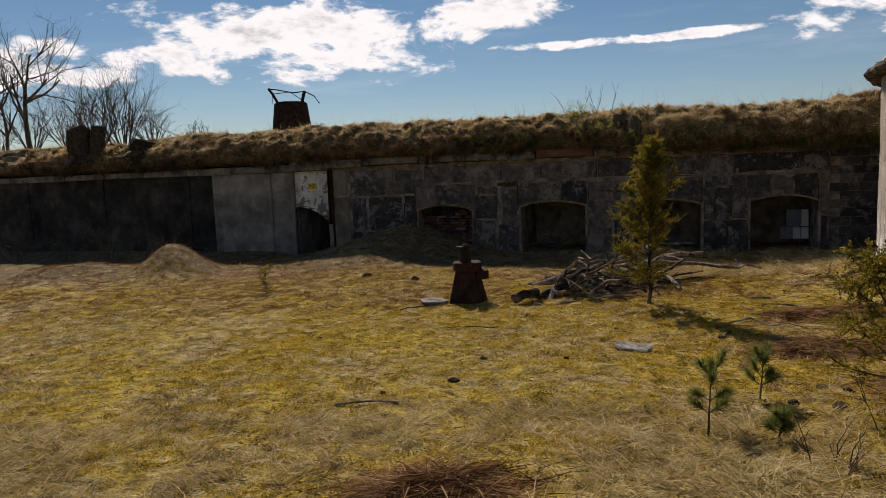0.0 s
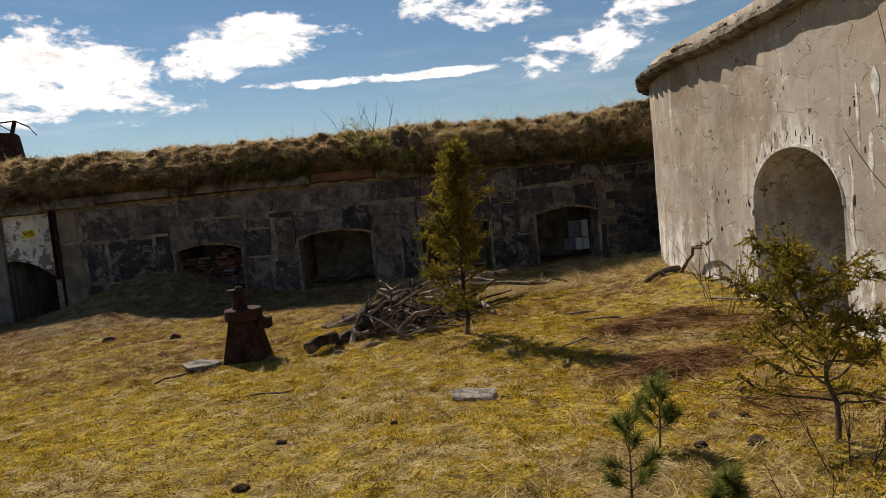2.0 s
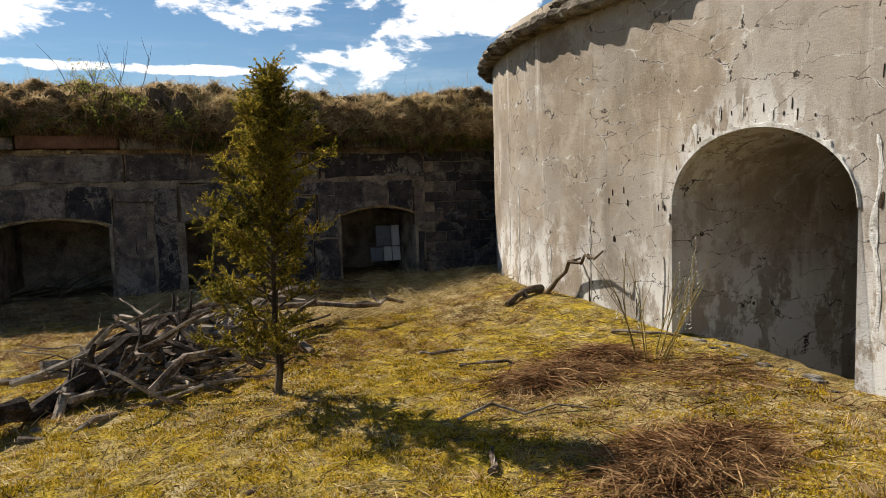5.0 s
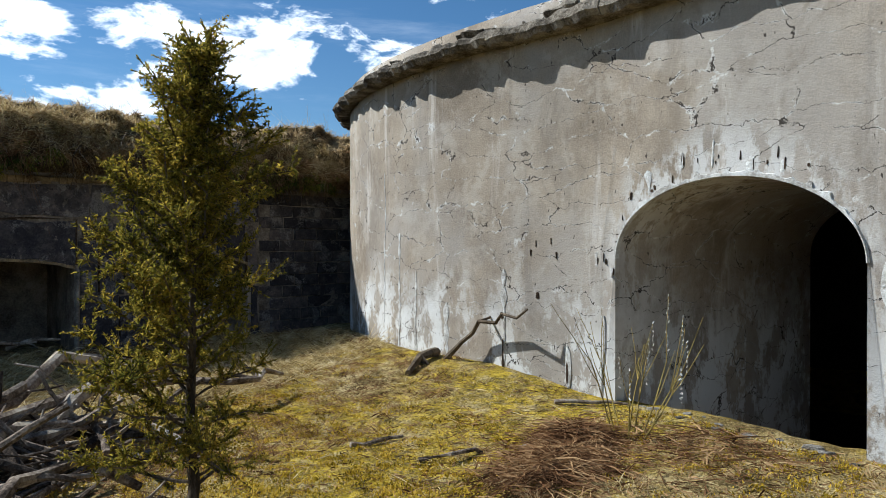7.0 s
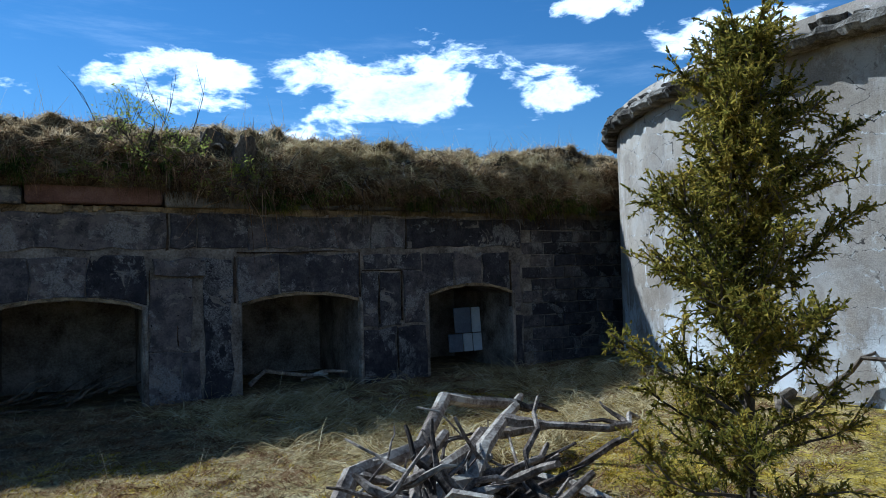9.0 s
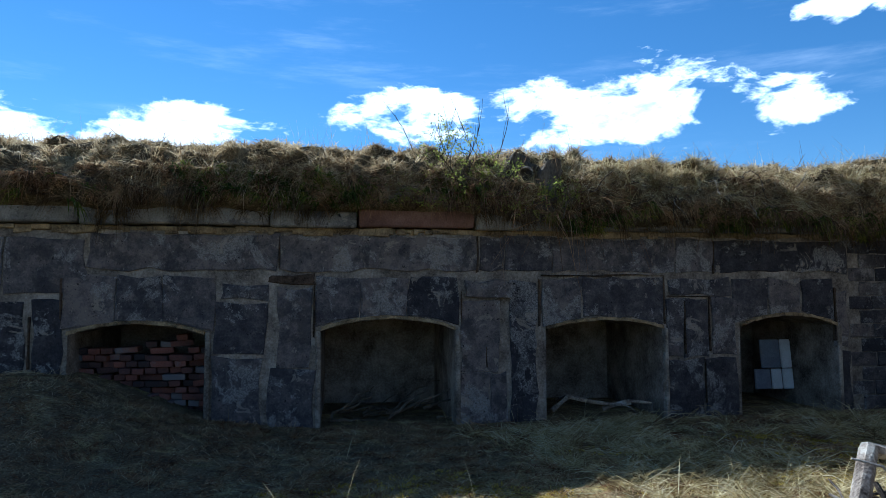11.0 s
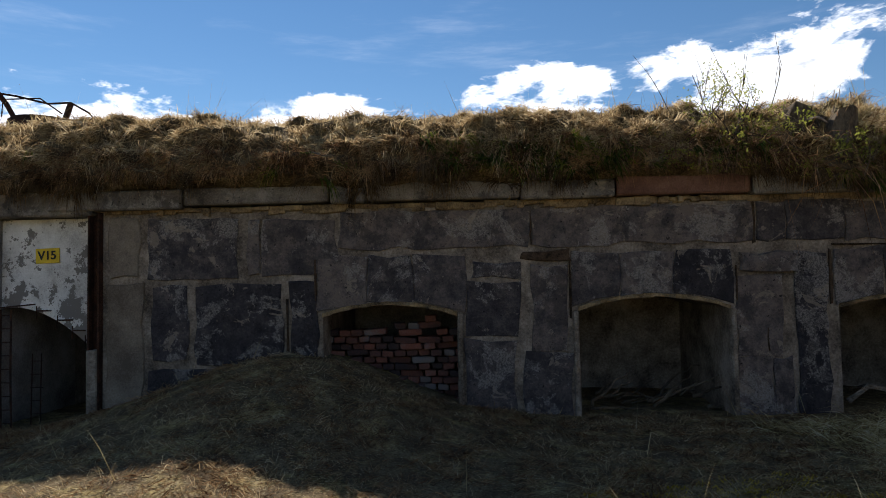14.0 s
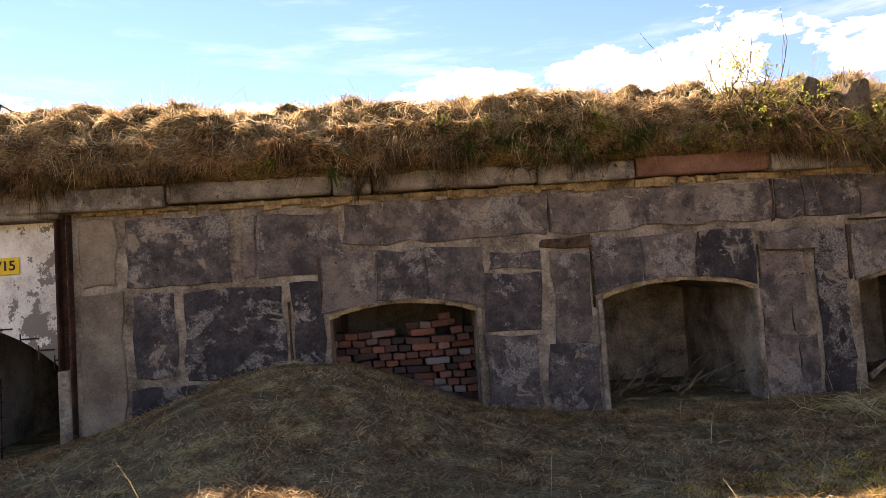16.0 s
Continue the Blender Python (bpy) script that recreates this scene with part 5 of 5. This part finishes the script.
# stumps on the bank's edge
def stump(m, r, h, seed, label, mat="bark"):
    random.seed(seed)
    th = empty("tree_stump", m, label, "stump")
    bm = bmesh.new()
    tube(bm, [(0, 0, -0.3), (0, 0, 0), (0.0, 0, h * 0.5), (0.02, 0, h)], [r * 1.35, r * 1.15, r, r * 0.95], 14, 0.14)
    for v in bm.verts:
        if v.co.z > h * 0.9:
            v.co.z += random.uniform(-0.35, 0.3) * h
    part("trunk", bm, mat, th)
    for k in range(5):
        a = k * 1.3 + 3
        bm = bmesh.new()
        tube(bm, bent((r * 0.8 * math.cos(a), r * 0.8 * math.sin(a), 0.0), (math.cos(a), math.sin(a), -0.5), r * 2.6, 5, 0.2, -0.05), [r * 0.32, r * 0.28, r * 0.2, r * 0.15, r * 0.1, r * 0.05], 6, 0.15)
        part("root", bm, "bark", th)


def bank_world(s, k, up=0.0):
    d, z = bank_point(np.float64(s), np.float64(k))
    return WALL @ Vector((s, float(d), float(z) + up))


stump(Matrix.Translation(bank_world(8.0, 4.4)) @ pose(0, 0, 0, 8, 12, 0), 0.13, 0.26, 80, "weathered split stump at the bank's edge")
stump(Matrix.Translation(bank_world(7.72, 5.6)) @ pose(0, 0, 0, 0, -14, 0), 0.14, 0.14, 81, "weathered split stump at the bank's edge")
stump(Matrix.Translation((-10.3, 19.75, 2.4)), 0.34, 0.8, 82, "broad dark jagged stump on the bank", "clod")
stump(Matrix.Translation((-9.8, 19.7, 2.4)), 0.2, 0.75, 83, "tall dark jagged stump on the bank", "clod")
stump(Matrix.Translation((-8.4, 19.4, 2.4)), 0.34, 0.35, 84, "low dark stump on the bank", "clod")

# budding shrub hanging over the coping
np.random.seed(90)
for s, k, h, st in ((6.95, 4.5, 0.34, 8), (7.35, 3.6, 0.3, 7), (8.1, 3.0, 0.22, 6)):
    th, ends = bare_tree("budding_shrub", bank_world(s, k), h, 0.009, int(s * 31), "thin shrub with small yellow green spring leaves", "shrub", 3, 0.75, st, "bark", 0.2)
    E = np.array([tuple(e) for e in ends])
    E = np.repeat(E, 4, 0) + np.random.normal(size=(len(E) * 4, 3)) * 0.02
    E = E[np.random.permutation(len(E))[:700]]
    lv = blades("leaves", E, np.random.normal(size=(len(E), 3)), np.random.uniform(0.015, 0.035, len(E)), np.random.uniform(0.005, 0.01, len(E)), np.full(len(E), 0.2), "bud")
    lv.parent = th
random.seed(140)
for k in range(26):
    s0 = random.uniform(8.2, 11.2)
    p = bank_world(s0, random.uniform(3.2, 4.6), 0.02)
    q = bent(p, (random.uniform(-1, 1), -0.5, random.uniform(-0.3, 0.2)), random.uniform(0.25, 0.7), 6, 0.3, -0.06)
    branch(q, random.uniform(0.004, 0.008), 0.003, "thin pale root hanging over the bank's edge", "hanging roots", sides=4)
for s in (6.7, 7.05, 7.4):
    bare_tree("tall_weed", bank_world(s, 6.5), 0.62, 0.006, int(s * 77), "tall thin dead weed stalk on the bank", "weed", 1, 0.25, 2, "bark", 0.05)


# ---- grasses, growing in tufts ----
def tufted(n, per, lo, hi, size):
    """Plan points in tufts: positions (n, 2) and each one's tuft number."""
    c = np.random.uniform(lo, hi, (n // per, 2))
    i = np.repeat(np.arange(len(c)), per)
    return c[i] + np.random.normal(size=(len(i), 2)) * size, i, c


def scatter_bank(name, n, s0, s1, k0, k1, ln, wd, lean, droop, mat, label, seed, clump=None, per=24):
    np.random.seed(seed)
    p, i, c = tufted(n, per, (s0, k0), (s1, k1), (0.035, 0.16))
    if clump is not None:
        keep = (wave(c[:, 0] * 2.3, c[:, 1] * 1.3, seed) + np.random.uniform(-0.5, 0.5, len(c)) > clump)[i]
        p, i = p[keep], i[keep]
    s, k = p[:, 0], np.clip(p[:, 1], 1.2, 17)
    m = len(s)
    d, z = bank_point(s, k)
    root = np.stack([s, d, z - 0.015], -1)
    own = np.random.normal(size=(len(c), 3)) * np.array([1.0, 0.6, 0.45])
    size = np.random.uniform(0.4, 1.7, len(c))
    way = np.array(lean)[None] + own[i] + np.random.normal(size=(m, 3)) * 0.38
    ob = blades(name, root, way, np.random.uniform(*ln, m) * size[i], np.random.uniform(*wd, m), np.random.uniform(*droop, m), mat)
    ob.matrix_world = WALL
    return tagged(ob, label, "grass", kind="stuff")


scatter_bank("bank_grass", 150000, -10, 14, 3.8, 10.5, (0.05, 0.15), (0.002, 0.005), (0, -0.7, 0.35), (0.1, 0.7), "bankgrass", "dry matted grass over the bank", 101)
scatter_bank("bank_grass", 40000, -24, 14, 8, 14, (0.06, 0.17), (0.002, 0.005), (0, -0.2, 0.8), (0, 0.4), "bankgrass", "dry grass on top of the bank", 102)
scatter_bank("hanging_growth", 52000, -10, 14, 2.4, 4.6, (0.04, 0.13), (0.0018, 0.004), (0, -0.8, -0.1), (0.2, 0.8), "bracken", "brown dead growth on the bank's edge", 103)
scatter_bank("hanging_straw", 16000, -10, 14, 3.0, 5.4, (0.1, 0.24), (0.0014, 0.003), (0, -0.9, 0.0), (0.3, 0.9), "bankgrass", "dry straw hanging over the bank's edge", 104, 0.0, 14)
scatter_bank("hanging_straw", 14000, 7.6, 13, 3.2, 6.5, (0.08, 0.24), (0.002, 0.004), (0, -0.5, 0.3), (0.1, 0.5), "straw", "pale straw and roots hanging over the bank's edge", 108, -0.2, 10)
scatter_bank("hanging_growth", 30000, -10, 13, 1.3, 3.0, (0.05, 0.15), (0.0018, 0.004), (0, -0.7, -0.7), (0.3, 1.0), "darkgrowth", "dark brown moss and roots drooping over the coping", 135, 0.05, 40)
scatter_bank("bank_fern", 7000, 4.0, 7.4, 2.2, 4.4, (0.04, 0.1), (0.005, 0.01), (0, -0.8, 0.1), (0.2, 0.8), "fern", "green ferns at the bank's edge", 105, 0.0)
scatter_bank("bank_fern", 10000, 8.0, 13, 1.6, 3.0, (0.03, 0.07), (0.006, 0.012), (0, -0.7, -0.2), (0.3, 1.0), "fern", "dark green ivy below the bank's edge", 106, -0.1)
scatter_bank("bank_fern", 5000, -8, 3.8, 2.0, 4.4, (0.04, 0.1), (0.005, 0.009), (0, -0.8, 0.0), (0.3, 0.9), "fern", "green ferns at the bank's edge", 107, 0.3)
scatter_bank("spring_leaf", 5000, 6.3, 8.4, 1.9, 5.5, (0.015, 0.035), (0.006, 0.011), (0, -0.9, 0.2), (0, 0.3), "bud", "small yellow green spring leaves over the coping", 131, -0.3, 6)
scatter_bank("hanging_twig", 260, 6.5, 8.6, 2.4, 5.5, (0.25, 0.6), (0.003, 0.005), (0, -0.9, -0.1), (0.2, 0.8), "bracken", "thin twigs hanging over the coping", 132, None, 3)
scatter_bank("dead_stalk", 700, -9, 14, 7.0, 10, (0.15, 0.4), (0.0012, 0.0025), (0.05, 0, 2.5), (0, 0.1), "straw", "thin dead stalks along the bank's crest", 109, None, 2)


def scatter_ground(name, n, box4, ln, wd, up, droop, mat, label, seed, clump=-9.0, per=20, size=0.05):
    np.random.seed(seed)
    p, i, c = tufted(n, per, (box4[0], box4[2]), (box4[1], box4[3]), size)
    x, y = p[:, 0], p[:, 1]
    d = wall_coords(x, y)[1]
    edge = np.interp(y, [q[1] for q in PLAN], [q[0] for q in PLAN])
    ok = (wave(c[:, 0] * 1.3, c[:, 1] * 1.3, seed * 0.7) + 0.6 * wave(c[:, 0] * 4, c[:, 1] * 4, seed) + np.random.uniform(-0.4, 0.4, len(c)) > clump)[i]
    keep = (d < -0.02) & (x < edge - 0.05) & ok
    x, y, i = x[keep], y[keep], i[keep]
    m = len(x)
    lay = np.random.uniform(-math.pi, math.pi, len(c))
    tall = np.random.uniform(*up, len(c))
    big = np.random.uniform(0.6, 1.4, len(c))
    a = lay[i] + np.random.normal(size=m) * 0.9
    way = np.stack([np.cos(a), np.sin(a), tall[i] * np.random.uniform(0.4, 1.5, m)], -1)
    root = np.stack([x, y, ground_z(x, y) + 0.001], -1)
    ob = blades(name, root, way, np.random.uniform(*ln, m) * big[i], np.random.uniform(*wd, m), np.random.uniform(*droop, m), mat)
    return tagged(ob, label, "grass", kind="stuff")


NEAR = (-6, 6, 1.2, 13.5)
scatter_ground("moss", 120000, (-2.5, 5, 3.8, 10.5), (0.008, 0.022), (0.0025, 0.005), (0.8, 2.6), (0, 0.3), "mossblade", "bright yellow moss cushions", 119, -0.5, 26, 0.03)
scatter_ground("moss", 220000, NEAR, (0.01, 0.026), (0.0025, 0.0055), (0.8, 2.6), (0, 0.3), "mossblade", "yellow green moss tufts", 111, -0.15, 22, 0.035)
scatter_ground("dry_grass", 90000, NEAR, (0.02, 0.06), (0.0014, 0.003), (0.4, 2.2), (0.05, 0.35), "straw", "flattened dry straw grass", 112, 0.3)
scatter_ground("dry_grass", 40000, (-6, 5, 1.2, 12), (0.03, 0.11), (0.0016, 0.0034), (0.5, 2.0), (0.05, 0.4), "bankgrass", "standing tufts of dull dry grass", 118, 0.5, 30, 0.03)
scatter_ground("dry_grass", 90000, (-5, 4, 1.0, 5.0), (0.05, 0.2), (0.0013, 0.003), (0.08, 0.8), (0.05, 0.4), "straw", "flattened dry straw grass", 113, -0.1)
scatter_ground("dry_grass", 150000, (-9, 8, 9, 17.5), (0.03, 0.1), (0.0014, 0.0032), (0.1, 1.0), (0.05, 0.4), "bracken", "dull brown dead grass before the casemates", 114, -0.6)
scatter_ground("dry_grass", 60000, (-4.5, 3.5, 11.5, 17.5), (0.02, 0.09), (0.001, 0.0024), (0.2, 1.4), (0.05, 0.4), "bankgrass", "matted tan grass over the mound", 136, -0.1, 12, 0.06)
scatter_ground("dry_grass", 24000, (3.0, 7.5, 10.6, 14.6), (0.12, 0.36), (0.002, 0.004), (0.05, 0.8), (0.1, 0.4), "straw", "pale dry grass before the embrasures", 115, -0.3, 16)
scatter_ground("grass_stalk", 160, (-8, 5, 11, 17), (0.15, 0.32), (0.0015, 0.003), (1.5, 3), (0, 0.2), "straw", "single dead grass stalks", 116, -9, 1)
scatter_ground("dead_litter", 26000, NEAR, (0.02, 0.07), (0.002, 0.005), (0, 0.4), (0, 0.2), "bracken", "scattered brown leaf litter", 133, -9, 7, 0.09)
scatter_ground("loose_straw", 6500, NEAR, (0.06, 0.22), (0.0018, 0.0032), (0.02, 0.25), (0, 0.1), "straw", "loose pale straws lying about", 134, -9, 2, 0.1)
scatter_ground("dead_litter", 9000, (2.2, 6, 3.6, 10.5), (0.03, 0.1), (0.002, 0.005), (0, 0.3), (0, 0.2), "bracken", "brown dead leaf litter", 117, 0.0, 12, 0.12)


np.random.seed(141)
C = np.array([[*(along(t)[0] - along(t)[1] * 0.12), TOP + 0.16] for t in np.random.uniform(30, len(line) - 4, 46)])
C = np.repeat(C, 40, 0) + np.random.normal(size=(len(C) * 40, 3)) * np.array([0.05, 0.05, 0.015])
tagged(blades("cap_grass", C, np.random.normal(size=C.shape) * 0.6 + np.array([0, 0, 0.8]), np.random.uniform(0.02, 0.08, len(C)), np.random.uniform(0.0015, 0.003, len(C)), np.full(len(C), 0.3), "bankgrass"), "small dry grass tufts on the broken cap", "grass", kind="stuff")


def bracken_heap(x, y, rx, ry, n, seed):
    np.random.seed(seed)
    px, py = np.random.normal(size=n) * rx * 0.5 + x, np.random.normal(size=n) * ry * 0.5 + y
    q = ((px - x) / rx) ** 2 + ((py - y) / ry) ** 2
    z = ground_z(px, py) + 0.09 * np.exp(-q * 1.5) * np.random.uniform(0.1, 1, n)
    a = np.random.normal(size=n) * 1.1 + np.random.choice([0.2, 3.0], n)
    way = np.stack([np.cos(a), np.sin(a), np.random.normal(size=n) * 0.12], -1)
    ob = blades("bracken_heap", np.stack([px, py, z], -1), way, np.random.uniform(0.12, 0.55, n) ** 2, np.random.uniform(0.0015, 0.005, n), np.random.uniform(0, 0.15, n), "bracken")
    tagged(ob, "flattened heap of dead brown bracken", "bracken", kind="stuff")


bracken_heap(3.6, 6.25, 0.6, 0.32, 6500, 121)
bracken_heap(4.35, 7.7, 0.6, 0.3, 5000, 122)
bracken_heap(-0.1, 3.4, 0.45, 0.3, 4200, 123)
bracken_heap(5.0, 7.0, 0.6, 0.5, 900, 124)
bracken_heap(3.4, 5.0, 0.5, 0.5, 500, 125)
bracken_heap(4.9, 7.75, 0.35, 0.3, 2000, 126)
